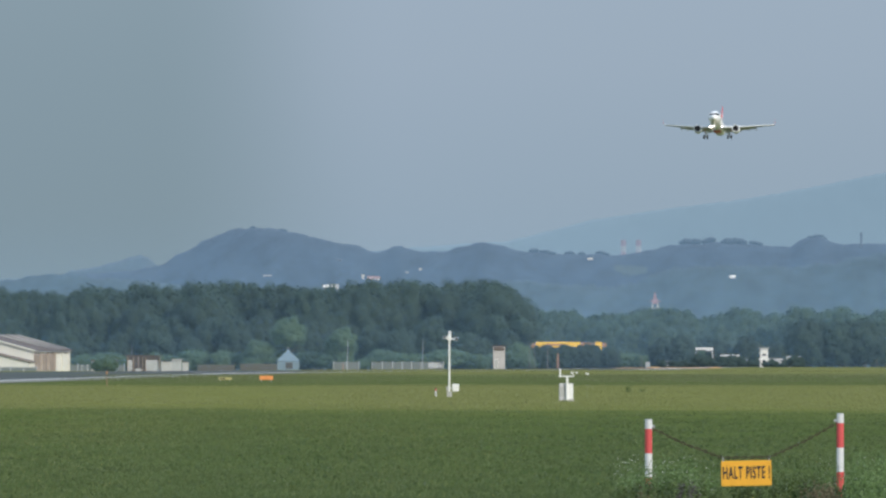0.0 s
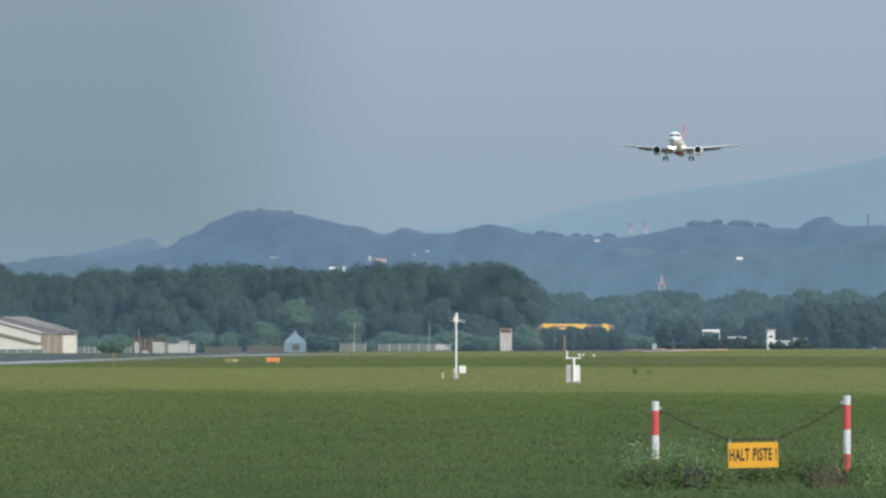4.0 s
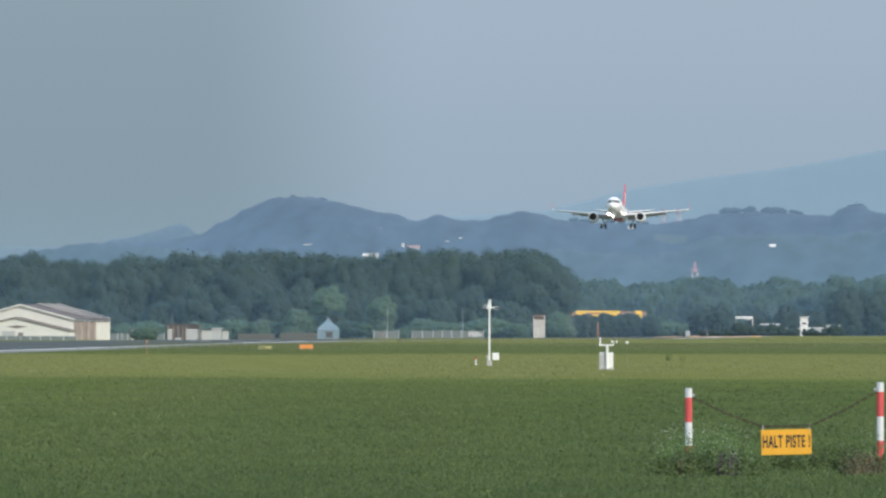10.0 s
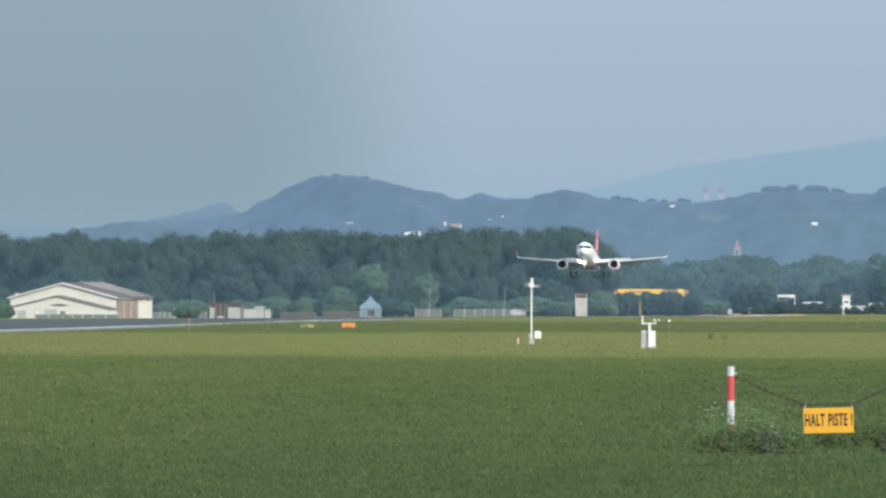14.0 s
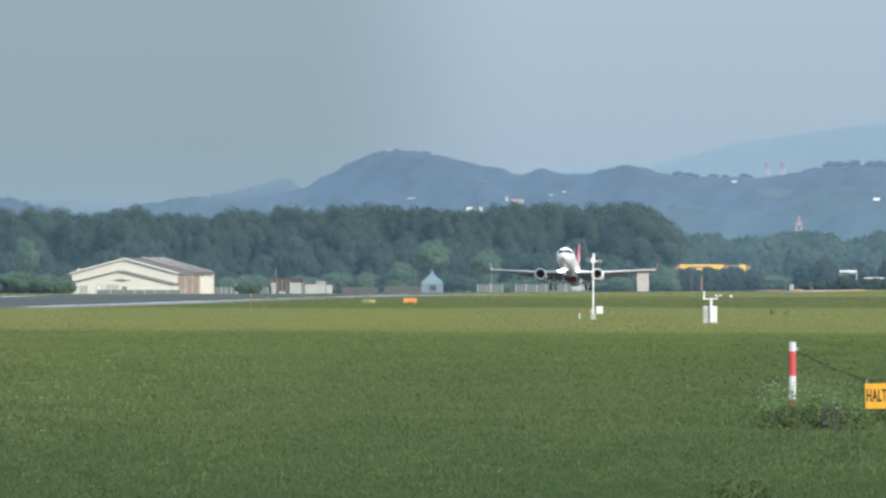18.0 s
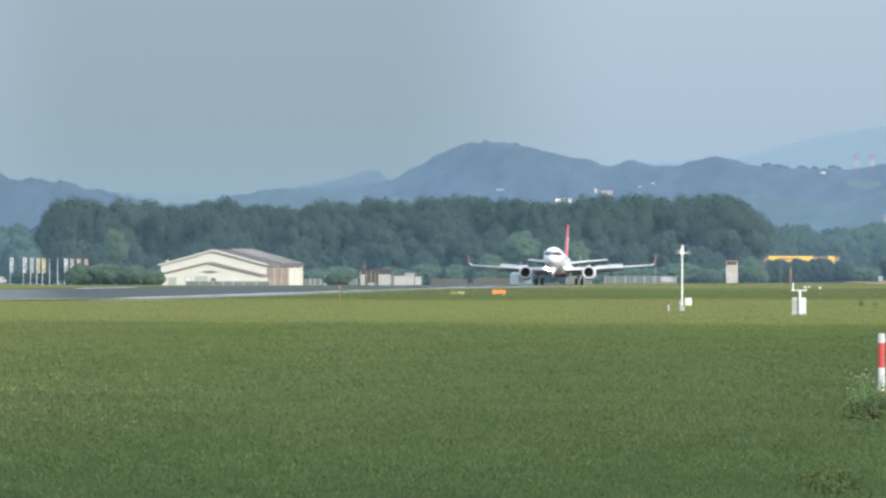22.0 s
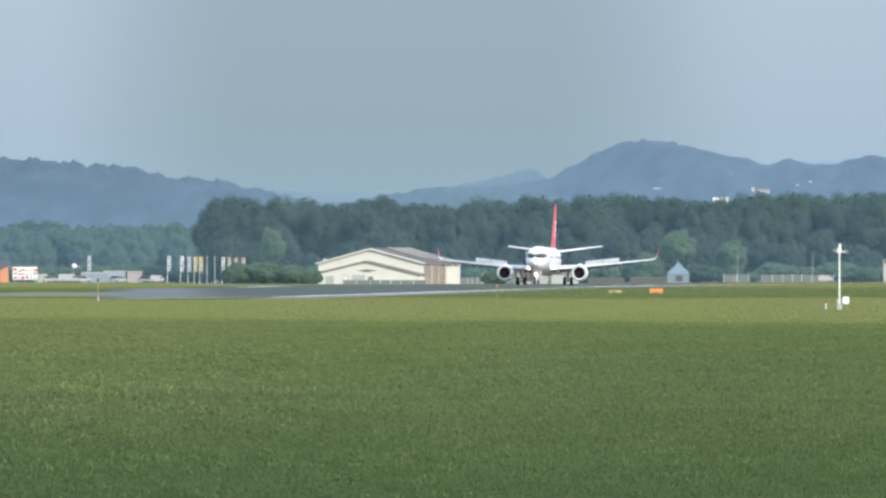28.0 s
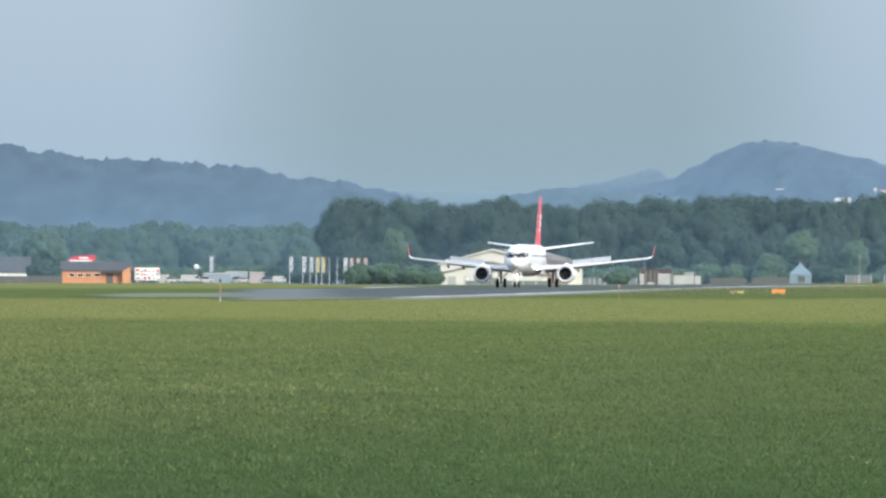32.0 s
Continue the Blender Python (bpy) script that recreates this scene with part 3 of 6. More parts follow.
def build_woods():
    rng = random.Random(11)
    # the belt of tall broadleaf trees behind the runway
    belt = [make_tree(h, w, s, 11000, LEAF_DARK, at_pose(1340 - 60 * k, 3530), "tall dark green broadleaf tree in a dense belt", "trees of the belt", low=0.08, size=0.5) for k, (h, w, s) in enumerate(((20.6, 14, 1), (21.2, 16, 2), (20.0, 13, 3), (20.9, 17, 4), (20.2, 12.5, 5)))]
    plant_row(belt, 180, 1340, 3470, 5.4, 12, 0.12, rng)
    plant_row(belt, 158, 1345, 3520, 5.2, 12, 0.05, rng)
    plant_row(belt, 176, 1338, 3570, 7.0, 14, 0.0, rng)
    small = [make_tree(h, w, s, 5000, LEAF_DARK, at_pose(168 + 560 * k, 3420), "smaller dark green tree at the edge of the belt", "trees at the belt's edge", low=0.04) for k, (h, w, s) in enumerate(((11, 8, 21), (13, 9, 22), (8.5, 8, 23)))]
    plant_row(small, 166, 1372, 3425, 5.0, 10, 0.25, rng)
    plant_row(small, 166, 1362, 3600, 6.5, 5, 0.15, rng)
    make_tree(20.6, 19, 17, 14000, LEAF_DARK, at_pose(1336, 3452), "broad rounded broadleaf tree at the end of the belt", "trees of the belt", low=0.04, size=0.5)
    light = [make_tree(h, w, s, 5000, LEAF_LIGHT, at_pose(u, 3402), "light green young tree before the belt", "light green young trees", low=low, size=0.36) for h, w, s, u, low in ((12.2, 8.0, 31, 966, 0.38), (7.4, 7.0, 32, 914, 0.05), (8.5, 7.0, 33, 1056, 0.05), (4.6, 4.6, 34, 845, 0.05), (13.5, 5.0, 35, 246, 0.34))]
    for ob, s, u in ((light[2], 0.75, 1374), (light[0], 0.8, 1062)):
        c = copy_thing(ob, at_pose(u, 3400))
        c.scale = (s, s, s)
    # the farther woods on both sides
    far = [make_tree(h, w, s, 9000, LEAF_FAR, at_pose(u, 4050), "distant blue-green tree in a mixed wood", "trees of the far woods", low=0.06, size=0.6) for h, w, s, u in ((16.2, 12, 41, 1440), (15.3, 13, 42, 1520), (16.6, 12.5, 43, 1640), (14.8, 11, 44, 1750))]
    plant_row(far, -520, 160, 4000, 4.5, 15, 0.15, rng)
    plant_row(far, -520, 170, 4080, 5.0, 15, 0.0, rng)
    plant_row(small, -520, 160, 4100, 7.0, 5, 0.15, rng)
    plant_row(small, 1400, 2080, 4150, 7.0, 5, 0.15, rng)
    plant_row(far, 1400, 2080, 4040, 4.5, 15, 0.2, rng)
    plant_row(far, 1400, 2080, 4120, 4.5, 15, 0.05, rng)
    plant_row(far, 1540, 1880, 3900, 4.5, 20, 0.5, rng)
    plant_row(far, -520, 140, 3900, 5.0, 20, 0.5, rng)
    for u, k in ((1600, 2), (1614, 0), (1629, 2)):
        copy_thing(far[k], at_pose(u, 4200, u)).scale = (1, 1, 1.05)
    dark = [make_tree(h, w, s, 6000, LEAF_DARK, at_pose(u, 3500), "dark green bushy tree beside the approach", "dark trees beside the approach", low=0.02) for h, w, s, u in ((12.0, 9, 51, 1890), (11.3, 9.5, 52, 1940), (11.8, 10, 53, 1985), (7.5, 7, 54, 1660))]
    plant_row(dark[:3], 1875, 2080, 3530, 4.5, 8, 0.15, rng)
    plant_row(dark[3:], 1630, 1870, 3560, 7.0, 8, 0.4, rng)
    for k in range(16):
        c = copy_thing(dark[3], at_pose(1400 + 9 * k + rng.uniform(-4, 4), 3800 + rng.uniform(-10, 10), rng.uniform(0, 360)))
        c.scale = (0.5, 0.5, rng.uniform(0.42, 0.6))
    for u, s in ((1388, 0.55), (1407, 0.7), (1421, 0.72), (1436, 0.64), (1452, 0.74), (1466, 0.67), (1480, 0.71), (1492, 0.74), (1502, 0.72), (1521, 0.45), (1534, 0.62)):
        copy_thing(dark[3], at_pose(u, 3415, u)).scale = (s, s, s)
    for u, s in ((1668, 0.3), (1680, 0.26), (1697, 0.34), (1694, 0.5), (1709, 0.42), (1734, 0.4), (1742, 0.3), (1750, 0.44), (1758, 0.24), (1766, 0.4), (1859, 0.42), (1870, 0.36), (1792, 0.28), (1820, 0.3), (1846, 0.26)):
        copy_thing(dark[3], at_pose(u, 3315, u)).scale = (s, s, s * 0.8)
    for k in range(14):
        c = copy_thing(dark[3], at_pose(1625 + 18 * k + rng.uniform(-6, 6), 3290 + rng.uniform(-10, 10), rng.uniform(0, 360)))
        c.scale = (0.3, 0.3, rng.uniform(0.12, 0.24))
    hedge = [make_tree(h, w, s, 1800, leafy("hedge_foliage", (0.042, 0.076, 0.036), vary=0.2, island=0.2, thin=0.7, sheen=0.25, waxy=0.6, rough=0.8), at_pose(u, 3230), "rounded dark green bush at the airfield edge", "bushes at the airfield edge", low=0.02, name="bush") for h, w, s, u in ((4.6, 7, 61, 185), (5.2, 8, 62, 230), (4.6, 8, 63, 275), (3.6, 6, 64, 310))]
    copy_thing(hedge[0], at_pose(640, 3285)).scale = (0.85, 0.85, 0.72)
    plant_row(hedge, 330, 1385, 3405, 3.2, 6, 0.35, rng)
    plant_row(hedge, 1420, 1880, 3700, 3.6, 10, 0.3, rng)
    plant_row(hedge, -300, 130, 3600, 3.6, 10, 0.3, rng)
    make_tree(14.0, 11, 71, 1500, leafy("conifer_foliage", (0.04, 0.075, 0.05)), at_pose(-372, 3560), "dark spreading conifer beside the roadside houses", "", low=0.2)
    copy_thing(dark[3], at_pose(-383, 3400)).scale = (0.75, 0.75, 0.68)
    copy_thing(dark[3], at_pose(-352, 3440)).scale = (0.5, 0.5, 0.5)


def at_pose(u, d, turn=0.0, z=None):
    x, y, zz = at(u, d, z)
    return pose(x, y, zz, 0, 0, turn - math.degrees((u - AXIS) / GRID))


build_woods()


# ---- the airliner ----
WHITE = material("white_lacquer", (0.9, 0.9, 0.9), rough=0.28, vary=0.04, scale=0.6)
GREY = material("light_grey_lacquer", (0.6, 0.62, 0.64), rough=0.35, vary=0.08, scale=0.8)
RED = material("red_lacquer", (0.62, 0.03, 0.05), rough=0.3, vary=0.08, scale=0.8)
WING_GREY = material("wing_grey_lacquer", (0.47, 0.49, 0.51), rough=0.4, vary=0.1, scale=0.8)
METAL = material("polished_metal", (0.75, 0.75, 0.77), rough=0.22, metal=1.0, vary=0.05)
DARK = material("dark_intake", (0.02, 0.02, 0.022), rough=0.6, vary=0.2)
RUBBER = material("tyre_rubber", (0.02, 0.02, 0.02), rough=0.85, vary=0.2)
GLASS = material("cockpit_glass", (0.015, 0.014, 0.014), rough=0.2, vary=0.1, gloss=0.25)
FAN = material("fan_grey", (0.06, 0.06, 0.065), rough=0.5, vary=0.2)
TAXI_LAMP = material("taxi_light", (1, 1, 1), rough=0.3, glow=(1.0, 0.8, 0.7), glow_strength=12.0)
LAMP = material("landing_light", (1, 1, 1), rough=0.3, glow=(1.0, 0.78, 0.66), glow_strength=80.0)


def ring(y, zc, rw, rh, n=24):
    return [(rw * math.cos(2 * math.pi * i / n), y, zc + rh * math.sin(2 * math.pi * i / n)) for i in range(n)]


def wing_section(x, y0, chord, z, thick, turn=0.0):
    """An aerofoil at span x, its nose at y0."""
    pts = []
    for f, up in ((0, 0), (0.02, 0.32), (0.1, 0.62), (0.3, 0.75), (0.6, 0.5), (1.0, 0.03), (1.0, -0.03), (0.6, -0.12), (0.3, -0.25), (0.1, -0.28), (0.02, -0.18)):
        pts.append((x, y0 + f * chord, z + up * thick - f * chord * math.sin(turn)))
    return pts


def build_airliner():
    jet = thing("airliner", pose(RUNWAY_X, 3660, 57), "white twin-engined passenger jet with red tail and gear down", "airplane")
    # fuselage: nose towards -y
    stations = [(-16.6, 2.72, 0.05, 0.05), (-16.45, 2.75, 0.32, 0.32), (-16.1, 2.82, 0.62, 0.62), (-15.5, 2.93, 0.93, 0.98), (-14.6, 3.08, 1.2, 1.32), (-13.4, 3.18, 1.4, 1.56),
                (-11.8, 3.2, 1.5, 1.67), (-4, 3.2, 1.505, 1.675), (6, 3.2, 1.505, 1.675), (9, 3.3, 1.45, 1.58), (12, 3.62, 1.2, 1.25), (15, 4.0, 0.85, 0.88), (17.8, 4.3, 0.45, 0.48), (19.5, 4.4, 0.16, 0.18)]
    part("fuselage", loft([ring(*s) for s in stations]), WHITE, jet, smooth=True)
    bm = loft([ring(-4.8, 2.3, 0.5, 0.3), ring(-3.4, 2.1, 1.5, 0.7), ring(1.5, 2.05, 1.6, 0.8), ring(4.2, 2.2, 1.2, 0.6), ring(5.6, 2.4, 0.4, 0.25)])
    part("belly_fairing", bm, WHITE, jet, smooth=True)
    bm = loft([ring(-4.2, 1.85, 0.4, 0.14), ring(-3.0, 1.62, 1.0, 0.26), ring(1.5, 1.55, 1.05, 0.3), ring(4.0, 1.85, 0.5, 0.2)])
    part("belly_panel", bm, RED, jet, "red belly panel", smooth=True)
    # cockpit windows, cut to the nose's curve
    ys = [q[0] for q in stations]

    def skin_x(y, z):
        zc, rw, rh = (float(np.interp(y, ys, [q[n] for q in stations])) for n in (1, 2, 3))
        k = 1 - ((z - zc) / rh) ** 2
        return rw * math.sqrt(k) if k > 0 else -1.0

    def skin_y(x, z):
        return next((y for y in np.arange(-16.5, -11, 0.02) if skin_x(y, z) >= x), -11.0)

    for side in (-1, 1):
        for x0, x1, z0, z1 in ((0.01, 0.68, 3.32, 3.96), (0.7, 1.07, 3.35, 3.97), (1.1, 1.28, 3.44, 3.87)):
            rings = []
            for k in range(5):
                x = x0 + (x1 - x0) * k / 4
                rings.append([(side * (x + o), skin_y(x, z) - 0.015 - o, z) for z, o in ((z0, 0.012), ((z0 + z1) / 2, 0.015), (z1, 0.012), (z1, -0.05), (z0, -0.05))])
            part("cockpit_window", loft(rings), GLASS, jet)
    pane = None
    for side in (-1, 1):
        for k in range(24):
            y = -10.6 + 0.88 * k
            if pane is None:
                bm = box(0.03, 0.27, 0.36, bevel=0.01)
                pane = part("cabin_window", bm, GLASS, jet)
                ob = pane
            else:
                ob = new("cabin_window", pane.data)
                ob.parent = jet
            ob.matrix_basis = pose(side * 1.49, y, 3.42, 0, side * -13, 0)
        bm = box(0.03, 0.8, 1.75, bevel=0.01)
        part("cabin_door", bm, GREY, jet).matrix_basis = pose(side * 1.475, -12.6, 2.55, 0, side * -3, 0)
        # wing
        s = side
        bm = loft([wing_section(s * 0.9, -4.4, 7.0, 2.0, 0.72), wing_section(s * 1.5, -4.1, 6.4, 2.05, 0.66), wing_section(s * 4.9, -1.3, 4.0, 2.35, 0.38), wing_section(s * 9.5, 1.6, 2.7, 2.85, 0.24), wing_section(s * 13.4, 4.1, 1.6, 3.3, 0.16)])
        wing = part("wing", bm, WING_GREY, jet, smooth=False)
        WINGS.append((wing, s))
        bm = loft([wing_section(s * 1.55, -4.2, 0.5, 2.05, 0.42), wing_section(s * 4.9, -1.4, 0.42, 2.33, 0.28), wing_section(s * 9.5, 1.5, 0.34, 2.83, 0.2), wing_section(s * 13.4, 4.0, 0.25, 3.28, 0.14)])
        part("slat", bm, GREY, wing)
        bm = loft([wing_section(s * 13.4, 4.1, 1.6, 3.3, 0.2), wing_section(s * 13.72, 4.4, 1.4, 3.38, 0.16), wing_section(s * 13.92, 4.7, 1.2, 3.6, 0.1)])
        winglet = part("winglet", bm, WHITE, wing, "blended winglet with a red blade")
        blade = [[(s * (x + o), y0 + f * c, z) for f, o in ((0, 0), (0.3, 0.04), (1, 0), (0.3, -0.04))] for x, y0, c, z in ((13.9, 4.68, 1.2, 3.55), (14.02, 5.05, 0.95, 4.1), (14.2, 5.8, 0.5, 4.85))]
        part("winglet_blade", loft(blade), RED, winglet, "red winglet blade")
        for x0, x1, y0, y1, z0, z1, c in ((1.7, 4.6, 2.3, 2.75, 2.02, 2.27, 1.15), (4.9, 9.4, 2.7, 4.3, 2.3, 2.8, 0.8)):
            bm = loft([wing_section(s * x0, y0, c, z0, 0.16, 0.32), wing_section(s * x1, y1, c * 0.8, z1, 0.12, 0.32)])
            part("flap", bm, WING_GREY, wing)
        for x0, y0, z0 in ((5.6, 2.6, 2.2), (7.6, 3.5, 2.45), (9.4, 4.2, 2.65)):
            bm = loft([ring(-1.2, 0, 0.03, 0.03, 8), ring(-0.6, -0.12, 0.12, 0.16, 8), ring(0.5, -0.28, 0.12, 0.16, 8), ring(1.2, -0.45, 0.03, 0.03, 8)])
            part("flap_fairing", bm, WING_GREY, wing).matrix_basis = pose(s * x0, y0, z0)
        # spoiler panels, hinged along their front edge
        for x0, x1, y0, y1, z0, z1 in ((5.0, 7.1, 1.95, 3.05, 2.62, 2.85), (7.15, 9.2, 3.08, 4.1, 2.86, 3.08)):
            bm = bmesh.new()
            d = 0.9
            lo = [bm.verts.new(p) for p in ((0, 0, 0), (s * (x1 - x0), y1 - y0, z1 - z0), (s * (x1 - x0), y1 - y0 + d, z1 - z0 - 0.05), (0, d, -0.05))]
            f = bm.faces.new(lo)
            bmesh.ops.solidify(bm, geom=[f], thickness=0.05)
            sp = part("spoiler", bm, GREY, wing)
            sp.matrix_basis = pose(s * x0, y0, z0)
            SPOILERS.append((sp, Vector((s * x0, y0, z0)), Vector((x1 - x0, s * (y1 - y0), s * (z1 - z0))).normalized()))
        # engine
        eng = [(-6.0, 0.9), (-5.9, 0.97), (-5.5, 1.03), (-4.6, 1.05), (-3.4, 1.0), (-2.6, 0.86), (-2.55, 0.6)]
        bm = loft([ring(y, 0, r, r, 24) for y, r in eng], close=False)
        bmesh.ops.solidify(bm, geom=bm.faces[:], thickness=0.04)
        engine = part("engine", bm, WHITE, jet, "white underwing turbofan engine", smooth=True)
        engine.matrix_basis = pose(s * 4.75, 0.7, 1.55)
        bm = loft([ring(-5.9, 0, 0.7, 0.7), ring(-6.04, 0, 0.76, 0.76), ring(-6.1, 0, 0.85, 0.85), ring(-6.03, 0, 0.95, 0.95), ring(-5.85, 0, 1.0, 1.0)], close=False)
        part("intake_lip", bm, GREY, engine, smooth=True)
        bm = loft([ring(-5.9, 0, 0.7, 0.7), ring(-5.2, 0, 0.74, 0.74), ring(-5.1, 0, 0.73, 0.73)])
        bmesh.ops.delete(bm, geom=[f for f in bm.faces if len(f.verts) > 4 and f.calc_center_median().y < -5.8], context="FACES")
        part("intake", bm, DARK, engine, smooth=False)
        part("spinner", rod((0, -5.1, 0), (0, -5.6, 0), 0.26, 0.03, 14), FAN, engine)
        part("exhaust_cone", rod((0, -2.9, 0), (0, -1.3, 0), 0.55, 0.12, 14), METAL, engine)
        bm = loft([[(s * 4.75 - 0.12, -4.6, 2.4), (s * 4.75 + 0.12, -4.6, 2.4), (s * 4.75 + 0.12, 0.4, 1.9), (s * 4.75 - 0.12, 0.4, 1.9)], [(s * 4.75 - 0.12, -3.6, 2.75), (s * 4.75 + 0.12, -3.6, 2.75), (s * 4.75 + 0.12, 1.2, 2.5), (s * 4.75 - 0.12, 1.2, 2.5)]])
        part("pylon", bm, WHITE, jet)
        # main gear
        gx = s * 2.97
        bm = rod((gx, 0, 0.5), (gx, -0.15, 2.3), 0.13, 0.16, 10)
        rod((gx, 0.05, 0.7), (gx, 0.75, 2.1), 0.06, 0.06, 8, bm)
        rod((gx, 0, 1.0), (gx - s * 1.2, -0.1, 2.1), 0.07, 0.07, 8, bm)
        rod((gx - 0.5, 0, 0.53), (gx + 0.5, 0, 0.53), 0.09, 0.09, 8, bm)
        leg = part("main_gear_leg", bm, GREY, jet)
        LEGS.append(leg)
        part("gear_door", box(0.05, 0.9, 1.1, gx + s * 0.28, 0.0, 1.15, 0.01), RED, jet)
        for off in (-0.43, 0.43):
            bm = rod((gx + off - 0.17, 0, 0.53), (gx + off + 0.17, 0, 0.53), 0.53, 0.53, 20)
            bmesh.ops.bevel(bm, geom=[e for e in bm.edges if e.calc_length() < 0.2], offset=0.06, segments=2, affect="EDGES")
            tyre = part("tyre", bm, RUBBER, leg)
            part("hub", rod((gx + off - 0.185, 0, 0.53), (gx + off + 0.185, 0, 0.53), 0.25, 0.25, 12), GREY, leg)
        # tailplane
        bm = loft([wing_section(s * 0.5, 14.2, 3.6, 4.35, 0.3), wing_section(s * 6.05, 17.8, 1.5, 5.15, 0.14)])
        part("tailplane", bm, WHITE, jet)
        # lights in the wing root
        for dx, dz, size in ((-0.2, 0.06, 0.1), (0.12, -0.12, 0.13), (0.3, 0.2, 0.07)) if s < 0 else ((0, 0, 0.06),):
            bm = bmesh.new()
            bmesh.ops.create_uvsphere(bm, u_segments=12, v_segments=8, radius=size)
            part("landing_light", bm, LAMP, jet, "bright landing light").matrix_basis = pose(s * 1.5 + dx, -4.3, 2.2 + dz)
    # nose gear
    bm = rod((0, -13.83, 0.35), (0, -13.6, 2.0), 0.08, 0.1, 10)
    rod((0, -13.8, 0.9), (0, -12.8, 1.8), 0.05, 0.05, 8, bm)
    rod((-0.25, -13.83, 0.33), (0.25, -13.83, 0.33), 0.06, 0.06, 8, bm)
    leg = part("nose_gear_leg", bm, GREY, jet)
    LEGS.append(leg)
    for off in (-0.22, 0.22):
        bm = rod((off - 0.1, -13.83, 0.33), (off + 0.1, -13.83, 0.33), 0.33, 0.33, 18)
        bmesh.ops.bevel(bm, geom=[e for e in bm.edges if e.calc_length() < 0.15], offset=0.04, segments=2, affect="EDGES")
        part("tyre", bm, RUBBER, leg)
        part("gear_door", box(0.04, 1.5, 0.6, off * 1.9, -12.9, 1.2), WHITE, leg)
    bm = bmesh.new()
    bmesh.ops.create_uvsphere(bm, u_segments=12, v_segments=8, radius=0.15)
    part("taxi_light", bm, TAXI_LAMP, leg, "bright taxi light").matrix_basis = pose(0, -13.95, 1.25)
    # fin
    def fin_slice(z, y0, c, w):
        return [(0, y0, z), (w, y0 + c * 0.15, z), (w * 1.1, y0 + c * 0.4, z), (w * 0.4, y0 + c * 0.85, z), (0, y0 + c, z), (-w * 0.4, y0 + c * 0.85, z), (-w * 1.1, y0 + c * 0.4, z), (-w, y0 + c * 0.15, z)]
    fin = part("tail_fin", loft([fin_slice(4.5, 9.8, 8.4, 0.22), fin_slice(5.3, 12.4, 5.9, 0.2), fin_slice(10.45, 17.2, 2.5, 0.1)]), RED, jet, "red tail fin with small white emblem")
    for side in (-1, 1):
        for z, y, h in ((6.0, 14.3, 0.8), (7.0, 15.1, 0.7), (7.9, 15.9, 0.5)):
            part("emblem", box(0.03, 1.3, h, side * 0.175, y + 0.6, z), WHITE, fin)
    return jet


SPOILERS, WINGS, LEGS = [], [], []
airliner = build_airliner()


# ---- things on the airfield ----
CREAM = material("cream_render", (0.66, 0.64, 0.57), rough=0.85, vary=0.08, scale=0.3, bump=0.1)
BROWN_ROOF = material("brown_roof", (0.11, 0.085, 0.075), rough=0.8, vary=0.25, scale=0.4)
RUST = material("weathered_panels", (0.27, 0.215, 0.175), rough=0.8, vary=0.3, scale=0.5)
TAN = material("tan_panels", (0.44, 0.37, 0.31), rough=0.85, vary=0.2, scale=0.5)
GREY_WALL = material("grey_render", (0.42, 0.42, 0.40), rough=0.85, vary=0.12, scale=0.6)
WHITE_WALL = material("white_render", (0.72, 0.71, 0.67), rough=0.8, vary=0.08, scale=0.6)
STEEL = material("galvanised_steel", (0.45, 0.46, 0.47), rough=0.5, metal=0.6, vary=0.1)
WHITE_STEEL = material("white_coated_steel", (0.75, 0.75, 0.73), rough=0.45, vary=0.06, scale=2.0)
DULL_STEEL = material("grey_coated_steel", (0.48, 0.48, 0.48), rough=0.5, vary=0.12, scale=2.0)
POST_RED = material("post_red", (0.55, 0.07, 0.07), rough=0.5, vary=0.12, scale=8.0)
POST_WHITE = material("post_white", (0.6, 0.61, 0.62), rough=0.5, vary=0.1, scale=8.0)
SIGN_YELLOW = material("sign_yellow", (0.72, 0.36, 0.02), rough=0.5, vary=0.08, scale=6.0)
SIGN_ORANGE = material("sign_orange", (0.70, 0.27, 0.08), rough=0.5, vary=0.08, scale=3.0)
BLACK = material("black_paint", (0.015, 0.015, 0.015), rough=0.6, vary=0.2)
CHAIN = material("rusty_chain", (0.05, 0.03, 0.02), rough=0.8, vary=0.3, scale=30.0)
DARK_GLASS = material("window_glass", (0.03, 0.035, 0.04), rough=0.15, vary=0.1)


